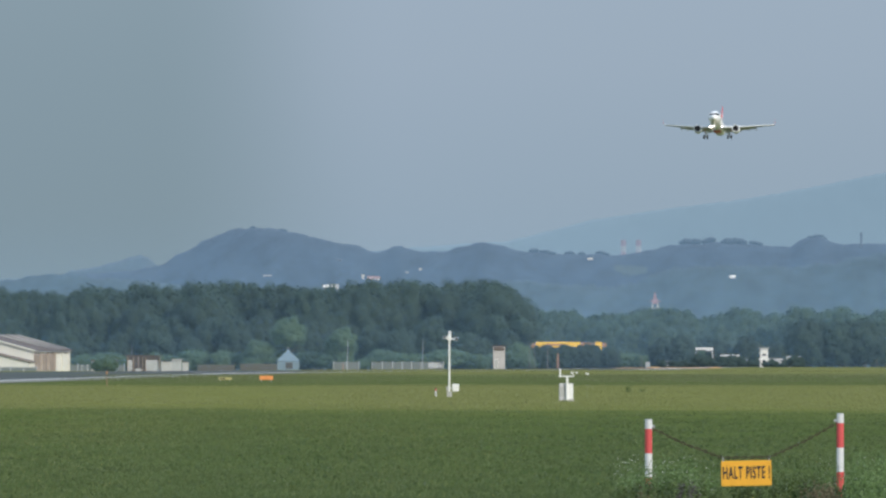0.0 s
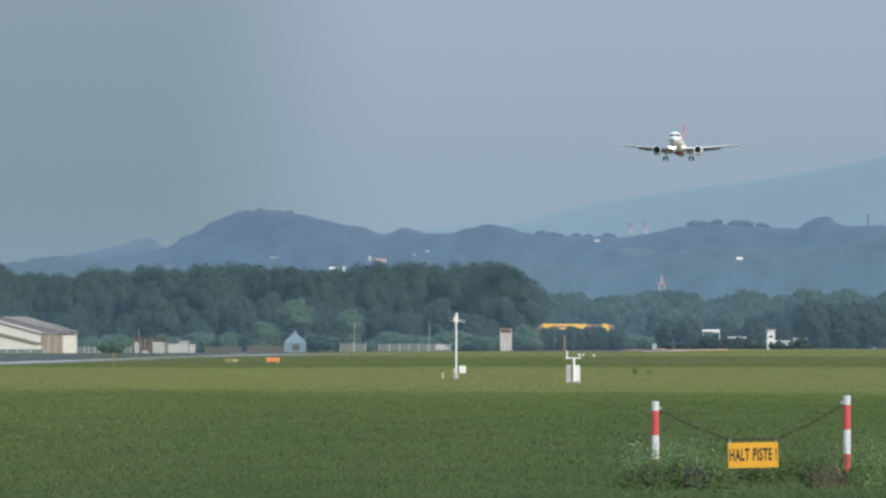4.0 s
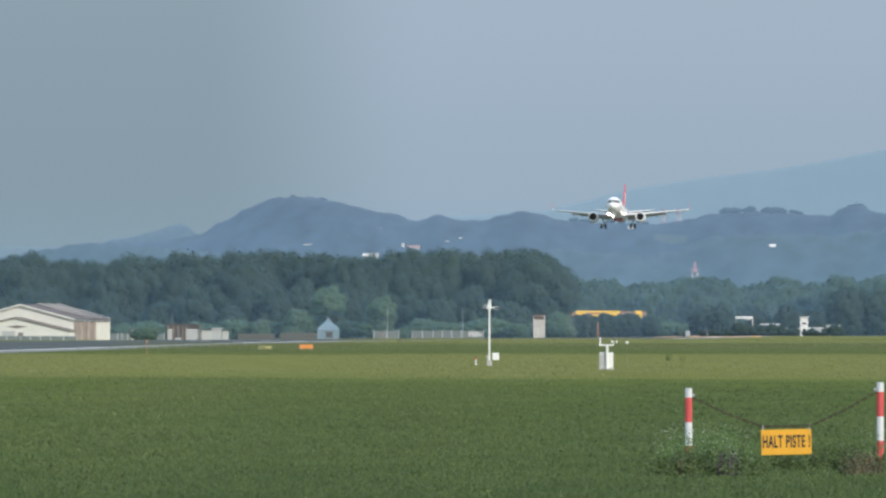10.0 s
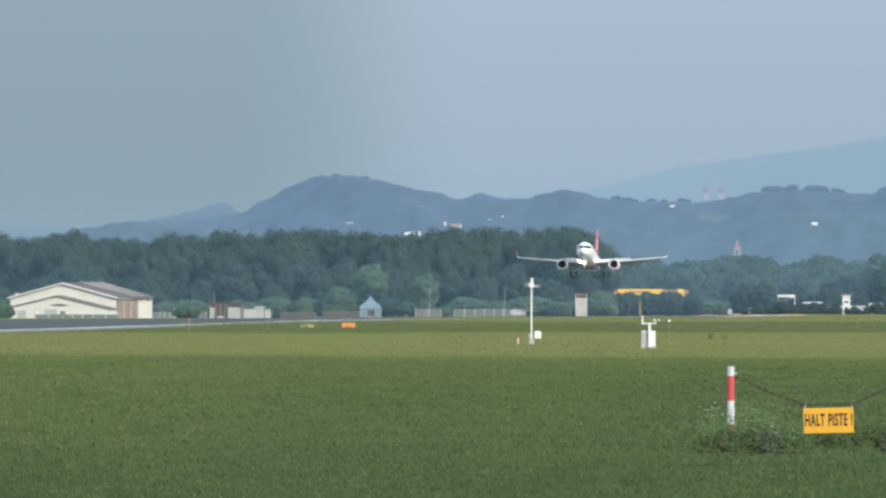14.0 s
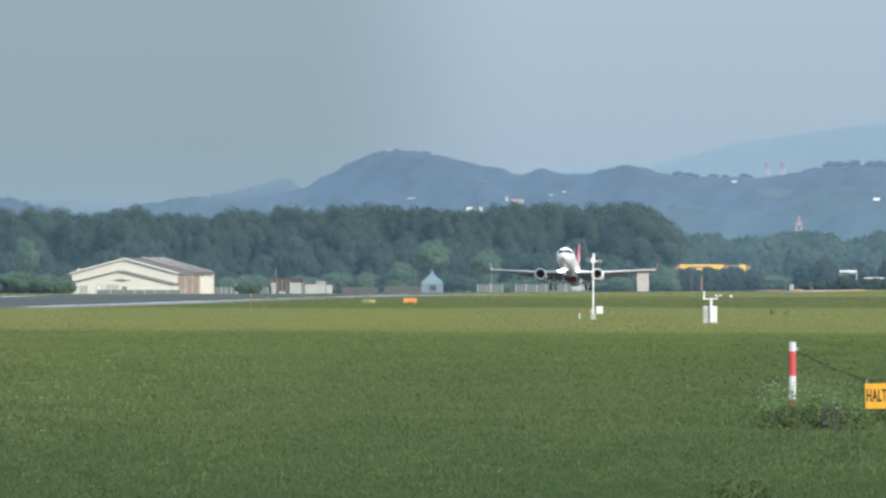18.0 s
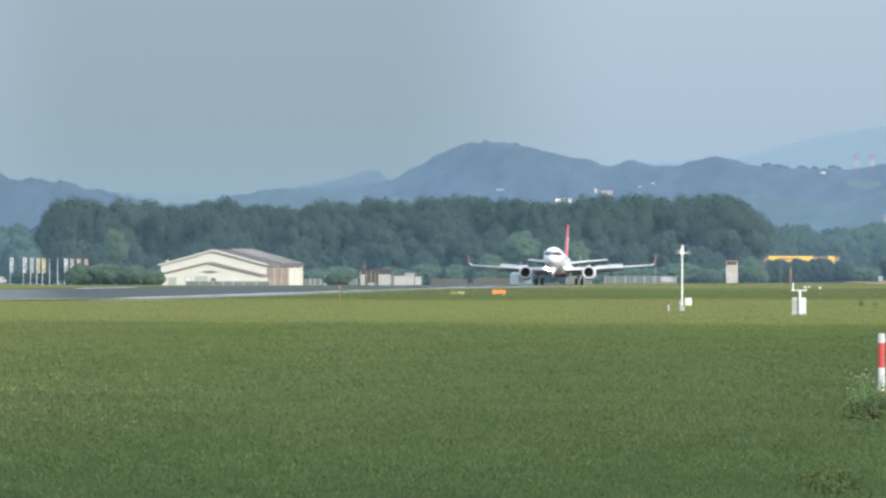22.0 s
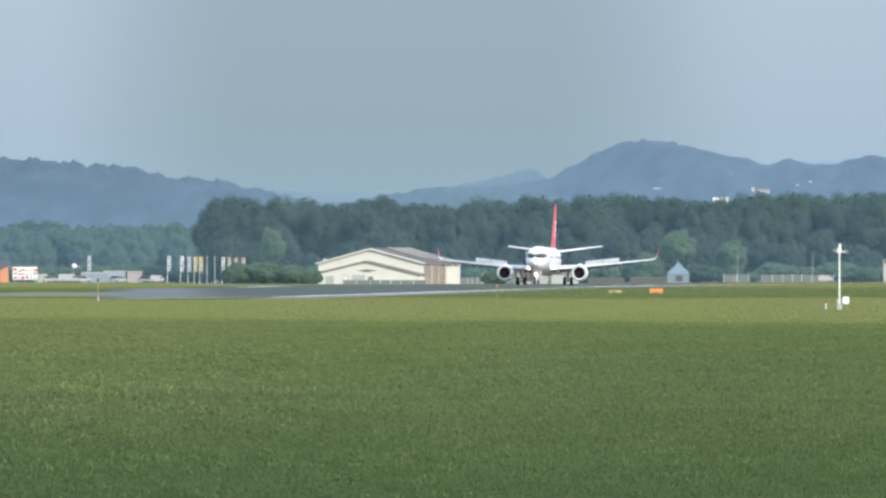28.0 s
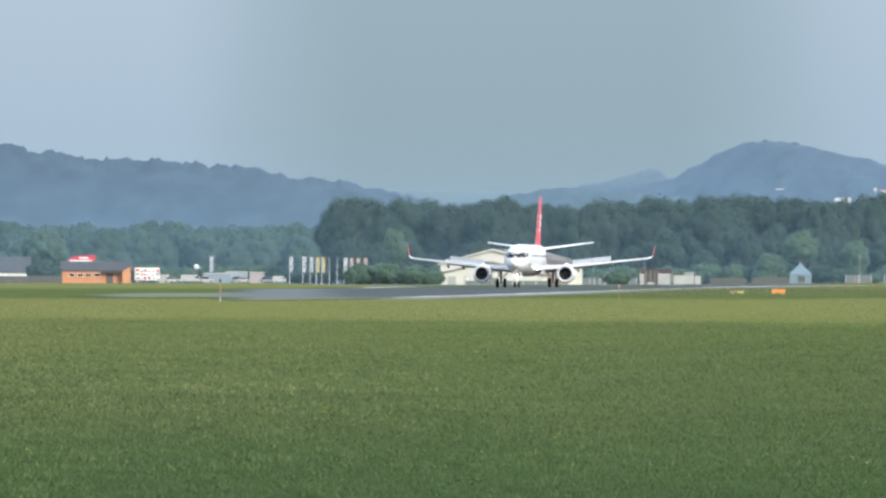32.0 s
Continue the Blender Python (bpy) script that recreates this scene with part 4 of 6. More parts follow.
def halt_barrier():
    """Two striped posts with a chain between them, and the sign on the chain."""
    d = 215.0
    posts = []
    for u, top in ((1602.5, 1.205), (1941.5, 1.29)):
        post = thing("barrier_post", at_pose(u, d), "red and white striped round steel post in tall grass", "post", "barrier posts")
        z = top
        for h, mat in ((0.13, POST_WHITE), (0.36, POST_RED), (0.355, POST_WHITE), (0.6, POST_RED)):
            z0 = max(-0.1, z - h)
            bm = rod((0, 0, z0), (0, 0, z), 0.053, 0.053, 20)
            part("band", bm, mat, post, "red painted band" if mat is POST_RED else "white painted band", smooth=False)
            z = z0
        part("cap", rod((0, 0, top), (0, 0, top + 0.012), 0.055, 0.046, 20), STEEL, post)
        bm = bmesh.new()
        bmesh.ops.create_cone(bm, cap_ends=True, segments=10, radius1=0.025, radius2=0.025, depth=0.05, matrix=pose(0.065 if u < 1700 else -0.065, 0, top - 0.1, 0, 90, 0))
        part("chain_eye", bm, STEEL, post)
        posts.append(at(u, d, ground_z(0, d) + top - 0.1))
    a, b = Vector(posts[0]), Vector(posts[1])
    # sign between u 1731 and 1820
    left_top, right_top = Vector(at(1732, d, 0.655)), Vector(at(1818, d, 0.665))
    chain = thing("chain", pose(*a), "thin rusty chain sagging between striped posts", "chain")
    pts = [a, a.lerp(left_top, 0.5) + Vector((0, 0, -0.03)), left_top, left_top.lerp(right_top, 0.5) + Vector((0, 0, -0.004)), right_top, right_top.lerp(b, 0.5) + Vector((0, 0, -0.03)), b]
    line = []
    for p, q in zip(pts, pts[1:]):
        n = max(2, int((q - p).length / 0.055))
        line += [p.lerp(q, i / n) for i in range(n)]
    line.append(pts[-1])
    src = None
    for i, (p, q) in enumerate(zip(line, line[1:])):
        mid, w = (p + q) / 2 - a, q - p
        if src is None:
            bm = bmesh.new()
            R, r, n = 0.016, 0.0072, 10
            rings = []
            for s in range(n):
                t = 2 * math.pi * s / n
                c = Vector((R * math.cos(t), 0, 1.75 * R * math.sin(t)))
                o = Vector((math.cos(t), 0, math.sin(t)))
                rings.append([bm.verts.new(c + o * r * math.cos(e) + Vector((0, r * math.sin(e), 0))) for e in (0, 1.57, 3.14, 4.71)])
            for s in range(n):
                for e in range(4):
                    bm.faces.new((rings[s][e], rings[(s + 1) % n][e], rings[(s + 1) % n][(e + 1) % 4], rings[s][(e + 1) % 4]))
            src = part("link", bm, CHAIN, chain)
            ob = src
        else:
            ob = new("link", src.data)
            ob.parent = chain
        ob.matrix_basis = Matrix.Translation(mid) @ w.to_track_quat("Z", "Y").to_matrix().to_4x4() @ pose(0, 0, 0, 0, 0, 90 * (i % 2))
    # the sign itself
    mid = left_top.lerp(right_top, 0.5)
    sign = thing("warning_sign", pose(mid.x, mid.y, mid.z - 0.03, 0, -1.2, 4.0 + math.degrees((AXIS - 1775) / GRID)), "yellow sign with black lettering hanging from a chain", "sign")
    w, h = 0.735, 0.37
    part("board", box(w, 0.012, h, 0, 0, -h - 0.02, 0.003), SIGN_YELLOW, sign)
    for side in (-1, 1):
        part("hook", rod((side * w * 0.46, 0, -0.03), (side * w * 0.46, 0, 0.04), 0.008, 0.008, 8), STEEL, sign)
    txt = bpy.data.curves.new("lettering", "FONT")
    txt.body = "HALT PISTE !"
    txt.size, txt.extrude, txt.offset, txt.space_character = 0.25, 0.003, 0.006, 1.12
    txt.align_x, txt.align_y = "CENTER", "CENTER"
    txt.materials.append(BLACK)
    ob = new("lettering", txt)
    dg = bpy.context.evaluated_depsgraph_get()
    mesh = bpy.data.meshes.new_from_object(ob.evaluated_get(dg))
    bpy.data.objects.remove(ob)
    wid = max(v.co.x for v in mesh.vertices) - min(v.co.x for v in mesh.vertices)
    mesh.transform(Matrix.Diagonal((0.69 / wid, 1.0, 1, 1)))
    let = new("lettering", mesh)
    let.parent = sign
    let.matrix_basis = pose(0, -0.009, -h / 2 - 0.02, 90, 0, 0)
    tagged(let, "black block lettering")


halt_barrier()


def visibility_mast():
    d = 830
    ob = thing("weather_mast", at_pose(1250, d) @ Matrix.Scale(1.07, 4), "slim white weather mast with sensor head and cabinet", "mast")
    part("foot", box(0.26, 0.26, 0.34, 0, 0, -0.05, 0.02), GREY_WALL, ob, "grey concrete foot")
    part("pole", rod((0, 0, 0.25), (0, 0, 3.22), 0.05, 0.045, 14), WHITE_STEEL, ob)
    part("mount", box(0.22, 0.18, 0.3, 0, 0, 2.98, 0.02), WHITE_STEEL, ob)
    head = part("cross_arm", rod((-0.22, 0, 3.12), (0.36, 0, 3.06), 0.035, 0.035, 10), WHITE_STEEL, ob)
    for x, z, tilt in ((-0.24, 3.14, -12), (0.38, 3.08, 30)):
        bm = box(0.17, 0.34, 0.17, 0, 0, -0.09, 0.03)
        s = part("sensor_hood", bm, WHITE_STEEL, ob, "white sensor hood")
        s.matrix_basis = pose(x, -0.05, z, 0, tilt, 0)
        part("lens", rod((0, -0.171, 0), (0, -0.185, 0), 0.07, 0.07, 12), DARK_GLASS, s)
    part("lamp_housing", rod((0.02, 0, 3.26), (0.02, 0, 3.48), 0.075, 0.065, 14), WHITE_STEEL, ob)
    part("lamp_cap", rod((0.02, 0, 3.48), (0.02, 0, 3.52), 0.1, 0.05, 14), STEEL, ob)
    cab = part("cabinet", box(0.36, 0.26, 0.4, 0.33, 0, 0.3, 0.02), WHITE_STEEL, ob, "white equipment cabinet")
    part("door", box(0.3, 0.012, 0.34, 0.33, -0.134, 0.33), WHITE_STEEL, cab)
    part("bracket", box(0.2, 0.06, 0.06, 0.1, 0, 0.45), STEEL, ob)
    part("junction_box", box(0.12, 0.14, 0.22, -0.1, -0.02, 0.34, 0.01), GREY_WALL, ob)
    mk = thing("marker_post", at_pose(1226, d + 13), "small white marker post with red and black top", "post")
    part("shaft", rod((0, 0, -0.05), (0, 0, 0.34), 0.045, 0.045, 12), POST_WHITE, mk)
    part("band", rod((0, 0, 0.34), (0, 0, 0.46), 0.047, 0.047, 12), POST_RED, mk, "red reflective band")
    part("top", rod((0, 0, 0.46), (0, 0, 0.52), 0.045, 0.03, 12), BLACK, mk)


def cloud_gauge():
    d = 745
    ob = thing("cloud_height_gauge", at_pose(1457, d), "white cloud-height gauge box with T-shaped sensor arm", "weather station")
    part("plinth", box(0.8, 0.75, 0.12, 0, 0, -0.05), GREY_WALL, ob, "concrete plinth")
    part("body", box(0.72, 0.6, 0.83, 0, 0, 0.07, 0.025), DULL_STEEL, ob)
    # The right front is painted lighter, where the sun falls.
    part("front_panel", box(0.24, 0.014, 0.74, 0.22, -0.307, 0.12), WHITE_STEEL, ob, "front panel coloured lighter as if sunlit")
    part("side_panel", box(0.012, 0.5, 0.66, -0.377, 0, 0.14), GREY_WALL, ob, "grey side panel")
    part("louvre", box(0.28, 0.012, 0.5, -0.18, -0.307, 0.22), GREY_WALL, ob)
    part("column", rod((0.04, -0.4, 0.06), (0.04, -0.4, 1.24), 0.07, 0.07, 14), WHITE_STEEL, ob)
    part("cross_arm", box(0.78, 0.2, 0.07, 0.0, -0.36, 1.22, 0.01), WHITE_STEEL, ob)
    part("mast", rod((-0.31, -0.33, 1.27), (-0.31, -0.33, 1.64), 0.045, 0.04, 12), WHITE_STEEL, ob)
    s = part("wind_cup_stem", rod((0.37, -0.33, 1.27), (0.37, -0.33, 1.46), 0.02, 0.02, 8), WHITE_STEEL, ob)
    for a in range(3):
        bm = bmesh.new()
        bmesh.ops.create_uvsphere(bm, u_segments=10, v_segments=6, radius=0.055, matrix=pose(0.36 + 0.16 * math.cos(a * 2.1), -0.33 + 0.16 * math.sin(a * 2.1), 1.43))
        part("cup", bm, WHITE_STEEL, s)
    # a slim second instrument stands beyond it
    w = thing("wind_sensor", at_pose(1494, d + 30), "slim steel wind sensor with small white vane", "weather station")
    part("pole", rod((0, 0, -0.05), (0, 0, 1.42), 0.003, 0.003, 8), STEEL, w)
    part("vane", box(0.14, 0.03, 0.1, 0, 0, 1.32), WHITE_STEEL, w)


visibility_mast()
cloud_gauge()


def low_sign(u, d, w, h, mat, label, lift=0.15, bars=0):
    ob = thing("airfield_sign", at_pose(u, d), label, "sign")
    part("panel", box(w, 0.2, h, 0, 0, lift, 0.03), mat, ob)
    for x in (-0.35, 0.35):
        part("leg", rod((x * w, 0, -0.1), (x * w, 0, lift + 0.05), 0.04, 0.04, 8), STEEL, ob)
    for k in range(bars):
        part("character_bar", box(w * 0.13, 0.012, h * 0.55, w * (-0.3 + 0.22 * k), -0.104, lift + h * 0.22), BLACK, ob)


low_sign(926, 1385, 1.28, 0.4, SIGN_ORANGE, "low orange airfield sign panel in the grass")
low_sign(853, 1405, 1.25, 0.24, material("faded_yellow", (0.42, 0.38, 0.16), rough=0.6), "low faded yellow airfield sign with black marks", 0.1, 2)


FADED_ORANGE = material("faded_orange", (0.38, 0.22, 0.14), rough=0.8, vary=0.2, scale=4.0)


def marker_pole(u, d, h, w, label):
    ob = thing("marker_pole", at_pose(u, d), label, "pole", "marker poles")
    z = 0
    for k in range(4):
        part("band", rod((0, 0, z - (0.1 if k == 0 else 0)), (0, 0, z + h / 4), w, w, 10), (POST_WHITE if k == 0 else FADED_ORANGE) if h > 1.2 else FADED_ORANGE, ob)
        z += h / 4
    part("tip", box(0.16, 0.03, 0.22, 0, 0, h, 0.01), BLACK if h > 1.2 else FADED_ORANGE, ob)


marker_pole(-62, 1120, 1.5, 0.032, "slim orange and white marker pole at the runway end")
marker_pole(644, 1180, 1.1, 0.025, "slim faded marker pole in the grass")
marker_pole(1062, 2300, 0.9, 0.05, "slim faded marker pole in the far grass")


# ---- buildings ----
def gable_body(w, l, eave, top):
    """A gabled body: width along x, length along +y from the front, its ridge along y."""
    out = [(-w / 2, -0.3), (w / 2, -0.3), (w / 2, eave), (0, top), (-w / 2, eave)]
    return loft([[(x, 0, z) for x, z in out], [(x, l, z) for x, z in out]])


def gable_roof(w, l, eave, top, over=0.5, thick=0.22, y0=0.0):
    bms = []
    for s in (-1, 1):
        k = (top - eave) / (w / 2)
        pts = [(0, top + 0.02), (s * (w / 2 + over), eave - k * over + 0.02), (s * (w / 2 + over), eave - k * over + thick), (0, top + thick + 0.02)]
        bms.append(loft([[(x, y0 - over, z) for x, z in pts], [(x, l + over * 0.4, z) for x, z in pts]]))
    return bms


ANNEX_ROOF = material("weathered_annex_roof", (0.2, 0.165, 0.14), rough=0.85, vary=0.3, scale=0.5)


def hangar():
    d = 3290
    ob = thing("hangar", at_pose(421, d, -15.0), "large cream gabled hangar with brown roof and lower front annex", "building")
    W, L = 24.4, 15.0
    part("wall", gable_body(W, L, 4.9, 8.1), CREAM, ob)
    for bm in gable_roof(W, L, 4.9, 8.1, 0.5):
        part("roof", bm, BROWN_ROOF, ob)
    for s in (-1, 1):
        part("verge", loft([[(0, -0.62, 8.05), (0, -0.5, 8.05), (0, -0.5, 8.4), (0, -0.62, 8.4)], [(s * (W / 2 + 0.55), -0.62, 4.72), (s * (W / 2 + 0.55), -0.5, 4.72), (s * (W / 2 + 0.55), -0.5, 5.05), (s * (W / 2 + 0.55), -0.62, 5.05)]]), CREAM, ob)
    # the rear bay is a little higher
    rear = gable_body(W + 0.2, 17.0, 5.0, 8.3)
    r = part("rear_bay", rear, RUST, ob, "weathered rear bay with tall sliding doors")
    r.matrix_basis = pose(0, L + 0.05, 0)
    for bm in gable_roof(W + 0.2, 17.0, 5.0, 8.3, 0.6):
        part("roof", bm, BROWN_ROOF, r)
    for k in range(3):
        part("roof_rib", loft([[(-0.3, -0.2, 8.4), (0.3, -0.2, 8.4), (0.3, 0.5, 8.4), (-0.3, 0.5, 8.4)], [(W / 2 - 0.1, -0.2, 5.25), (W / 2 + 0.5, -0.2, 5.1), (W / 2 + 0.5, 0.5, 5.1), (W / 2 - 0.1, 0.5, 5.25)]]), CREAM, ob).matrix_basis = pose(0, L + 8.0 * k, 0.15)
    for k in range(5):
        part("door_panel", box(0.12, 5.4, 4.3, W / 2 + 0.07, 2.9 + 6.1 * k, 0.0, 0.02), RUST if k < 3 else CREAM, ob)
        part("buttress", box(0.5, 0.5, 4.9, W / 2 + 0.2, 5.9 + 6.1 * k, -0.1), TAN if k < 3 else CREAM, ob)
    # annex
    a = part("annex", gable_body(W + 0.6, 5.0, 2.3, 5.2), CREAM, ob, "lower cream annex with a gable")
    a.matrix_basis = pose(0, -5.02, 0)
    for bm in gable_roof(W + 0.6, 5.0, 2.3, 5.2, 0.35, 0.3):
        part("roof", bm, ANNEX_ROOF, a)
    bm = prism([(-2.4, 0), (0, -0.35), (2.4, 0), (0, 0.35)], 0.06)
    part("gable_emblem", bm, ANNEX_ROOF, a).matrix_basis = pose(0.5, -0.05, 3.3)
    for x, w, h, mat in ((-8.2, 1.6, 2.0, GREY_WALL), (-4.6, 1.0, 2.1, WHITE_WALL), (-1.5, 2.6, 2.2, GREY_WALL), (1.3, 1.0, 1.9, ANNEX_ROOF), (4.2, 1.6, 1.1, GREY_WALL), (8.2, 1.2, 1.1, GREY_WALL)):
        fr = part("door_frame", box(w + 0.3, 0.1, h + 0.15, x, -0.06, 0), GREY_WALL, a)
        part("door_leaf", box(w, 0.06, h, x, -0.13, 0.0), mat, fr)
    part("chimney", box(0.6, 0.6, 1.1, -W / 2 + 1.2, 1.0, 4.9), CREAM, ob)
    part("vent", rod((-W / 2 + 3.0, 3, 5.3), (-W / 2 + 3.0, 3, 6.4), 0.2, 0.2, 8), STEEL, ob)
    part("gutter", rod((W / 2 + 0.55, 0, 4.7), (W / 2 + 0.55, L + 16, 4.7), 0.09, 0.09, 8), STEEL, ob)


def shed(name, u, d, w, dep, h, wall, roof, label, category="building", turn=0.0, pitch=0.0, wins=(), group="", over=0.25):
    """A low flat-roofed or mono-pitched building; wins: (x, sill, width, height, material)."""
    ob = thing(name, at_pose(u, d, turn), label, category, group)
    if pitch > 0:
        out = [(-w / 2, -0.3), (w / 2, -0.3), (w / 2, h), (0, h + pitch), (-w / 2, h)]
        part("wall", loft([[(x, 0, z) for x, z in out], [(x, dep, z) for x, z in out]]), wall, ob)
        for bm in gable_roof(w, dep, h, h + pitch, over, 0.18):
            part("roof", bm, roof, ob)
    elif pitch < 0:
        # ridge along x
        out = [(0, -0.3), (dep, -0.3), (dep, h), (dep / 2, h - pitch), (0, h)]
        part("wall", loft([[(-w / 2, y, z) for y, z in out], [(w / 2, y, z) for y, z in out]]), wall, ob)
        for s in (0, 1):
            o2 = [(dep / 2, h - pitch + 0.02), (dep / 2, h - pitch + 0.2), (-over if s == 0 else dep + over, h + 0.12), (-over if s == 0 else dep + over, h - 0.08)]
            part("roof", loft([[(-w / 2 - over, y, z) for y, z in o2], [(w / 2 + over, y, z) for y, z in o2]]), roof, ob)
    else:
        part("wall", box(w, dep, h + 0.3, 0, dep / 2, -0.3), wall, ob)
        part("roof", box(w + over * 2, dep + over * 2, 0.22, 0, dep / 2, h, 0.03), roof, ob)
    for x, z, ww, hh, mat in wins:
        fr = part("window", box(ww + 0.16, 0.08, hh + 0.16, x, -0.045, z - 0.08), WHITE_WALL, ob)
        part("pane", box(ww, 0.06, hh, x, -0.09, z), mat, fr)
    return ob


ORANGE_WALL = material("orange_render", (0.56, 0.25, 0.12), rough=0.8, vary=0.08, scale=0.4)
YELLOW_CLAD = material("yellow_cladding", (0.85, 0.52, 0.06), rough=0.5, vary=0.06, scale=0.3)
SLATE = material("slate_roof", (0.07, 0.07, 0.075), rough=0.7, vary=0.2, scale=0.4)
DULL_WHITE = material("dull_white_render", (0.38, 0.39, 0.38), rough=0.85, vary=0.15, scale=0.6)
BLUE_CANVAS = material("blue_grey_canvas", (0.16, 0.225, 0.27), rough=0.6, vary=0.12, scale=0.8)
FLAG_INK = material("flag_ink", (0.1, 0.1, 0.14), rough=0.8, vary=0.15)
FLAG_PALE = material("pale_flag", (0.55, 0.57, 0.6), rough=0.8, vary=0.15)
FLAG_RED = material("faded_red_flag", (0.4, 0.24, 0.22), rough=0.8, vary=0.15)
FLAG_GREY = material("grey_flag", (0.3, 0.32, 0.35), rough=0.8, vary=0.15)
FLAG_GOLD = material("gold_flag", (0.4, 0.31, 0.09), rough=0.8, vary=0.15)
BILL_RED = material("billboard_red", (0.62, 0.04, 0.06), rough=0.45, vary=0.06)
BILL_WHITE = material("billboard_white", (0.8, 0.8, 0.8), rough=0.45, vary=0.05)


# Near-black wall colour stands in for shade inside the workshop's open front.
DARK_OPEN_FRONT = material("dark_open_front", (0.1, 0.09, 0.085), rough=0.9, vary=0.3, scale=0.6)
RUST_GREY = material("weathered_grey_boards", (0.44, 0.42, 0.4), rough=0.85, vary=0.15, scale=0.6)


def airfield_buildings():
    hangar()
    D, G = DARK_GLASS, GREY_WALL
    # low workshops between hangar and tent
    w = shed("workshop", 709, 3310, 7.4, 6, 3.6, DARK_OPEN_FRONT, BROWN_ROOF, "low workshop under a flat brown roof, its open front painted dark", wins=((-3.1, 0.1, 0.7, 2.5, DULL_WHITE), (2.0, 0.1, 2.9, 2.5, DULL_WHITE), (3.4, 1.9, 0.5, 0.7, DULL_WHITE)), over=0.4)
    for x in (-3.6, -2.3, -1.2, -0.2, 0.45, 3.6):
        part("front_post", box(0.22, 0.22, 3.6, x, -0.3, -0.1, 0.02), RUST, w)
    part("bench", box(1.4, 0.6, 0.9, -1.2, -0.45, -0.1, 0.02), GREY_WALL, w)
    shed("lean_to", 640, 3320, 6.0, 4, 2.6, GREY_WALL, BROWN_ROOF, "low grey open lean-to under brown roof", "shed", wins=((-1.5, 0.1, 1.8, 1.9, D), (1.5, 0.1, 1.6, 1.9, WHITE_WALL)))
    shed("site_container", 768, 3305, 2.1, 4, 2.7, DULL_WHITE, GREY_WALL, "white site container standing on end", "container")
    shed("grey_hut", 752, 3340, 3.0, 3, 2.4, GREY_WALL, SLATE, "small grey hut with slate roof", "shed")
    shed("grey_hut", 783, 3340, 1.4, 2, 2.2, GREY_WALL, SLATE, "narrow grey hut with slate roof", "shed")
    shed("observation_hut", 1338, 3080, 2.5, 2.5, 4.7, RUST_GREY, BROWN_ROOF, "tall narrow grey hut with dark flat roof", "tower", wins=((0.0, 3.8, 2.2, 0.8, material("hut_shutter", (0.12, 0.1, 0.09))), (-0.6, 0.2, 0.7, 1.8, G)))
    # tent
    t = thing("pavilion_tent", at_pose(965, 3250), "blue-grey canvas pavilion tent with pointed top", "tent")
    r = 2.45
    sq = [(-r, -r), (r, -r), (r, r), (-r, r)]
    part("wall", box(2 * r, 2 * r, 2.1, 0, 0, -0.1, 0.05), BLUE_CANVAS, t)
    part("canopy", loft([[(x * 1.06, y * 1.06, 1.95) for x, y in sq], [(x * 0.72, y * 0.72, 2.85) for x, y in sq], [(x * 0.3, y * 0.3, 3.75) for x, y in sq], [(x * 0.03, y * 0.03, 4.65) for x, y in sq]]), BLUE_CANVAS, t)
    # A flat slate panel paints the shade in the tent's doorway.
    part("door_flap", box(1.5, 0.05, 1.3, 0.2, -r - 0.03, 0.3), SLATE, t)
    part("finial", rod((0, 0, 4.5), (-0.15, 0, 5.2), 0.05, 0.03, 8), STEEL, t)
    # roadside canopy with a yellow fascia, right of the belt
    y = thing("roadside_canopy", at_pose(1462, 3440), "flat roadside canopy on posts with bright yellow fascia behind trees", "canopy")
    part("roof", box(17.4, 9.0, 0.9, 0, 4.5, 5.25, 0.04), RUST, y)
    for x, w, z, h, mat in ((-2.6, 10.4, 5.05, 1.3, YELLOW_CLAD), (3.8, 2.2, 5.2, 1.0, FADED_ORANGE), (6.9, 1.5, 4.6, 1.75, YELLOW_CLAD), (8.2, 0.9, 5.2, 0.9, FADED_ORANGE), (-8.35, 0.9, 4.95, 0.8, FADED_ORANGE)):
        part("fascia", box(w, 0.25, h, x, -0.14, z, 0.02), mat, y, "bright yellow fascia" if mat is YELLOW_CLAD else "faded orange fascia")
    for x in (-8.2, -4.9, -1.4, 3.4, 7.2):
        for yy in (0.5, 8.2):
            part("post", box(0.32, 0.32, 5.4, x, yy, -0.1, 0.02), RUST_GREY, y)
    part("sign_panel", box(4.0, 0.08, 0.42, -3.4, -0.31, 5.5), FADED_ORANGE, y)
    part("kiosk", box(5.0, 3.6, 2.9, 2.6, 6.2, -0.1, 0.03), DULL_WHITE, y, "white sales kiosk under the canopy")
    # left: roadside houses, orange shop and boards
    shed("grey_roofed_house", -430, 3500, 8.0, 8, 2.6, WHITE_WALL, SLATE, "white house with large dark slate roof", pitch=-3.4, wins=((-1.0, 0.6, 1.0, 1.0, D), (2.6, 0.4, 1.5, 1.6, WHITE_WALL)), over=0.5)
    o = shed("orange_shop", -281, 3330, 15.6, 8, 2.8, ORANGE_WALL, SLATE, "orange rendered shop with grey pitched roof", pitch=-1.9, wins=tuple((-5.6 + 1.9 * k, 1.5, 1.1, 0.6, D) for k in range(4)), over=0.35)
    part("awning", box(5.0, 1.6, 0.2, 3.6, -0.8, 2.4), SLATE, o)
    part("door", box(1.6, 0.08, 2.1, 3.0, -0.05, 0), BROWN_ROOF, o)
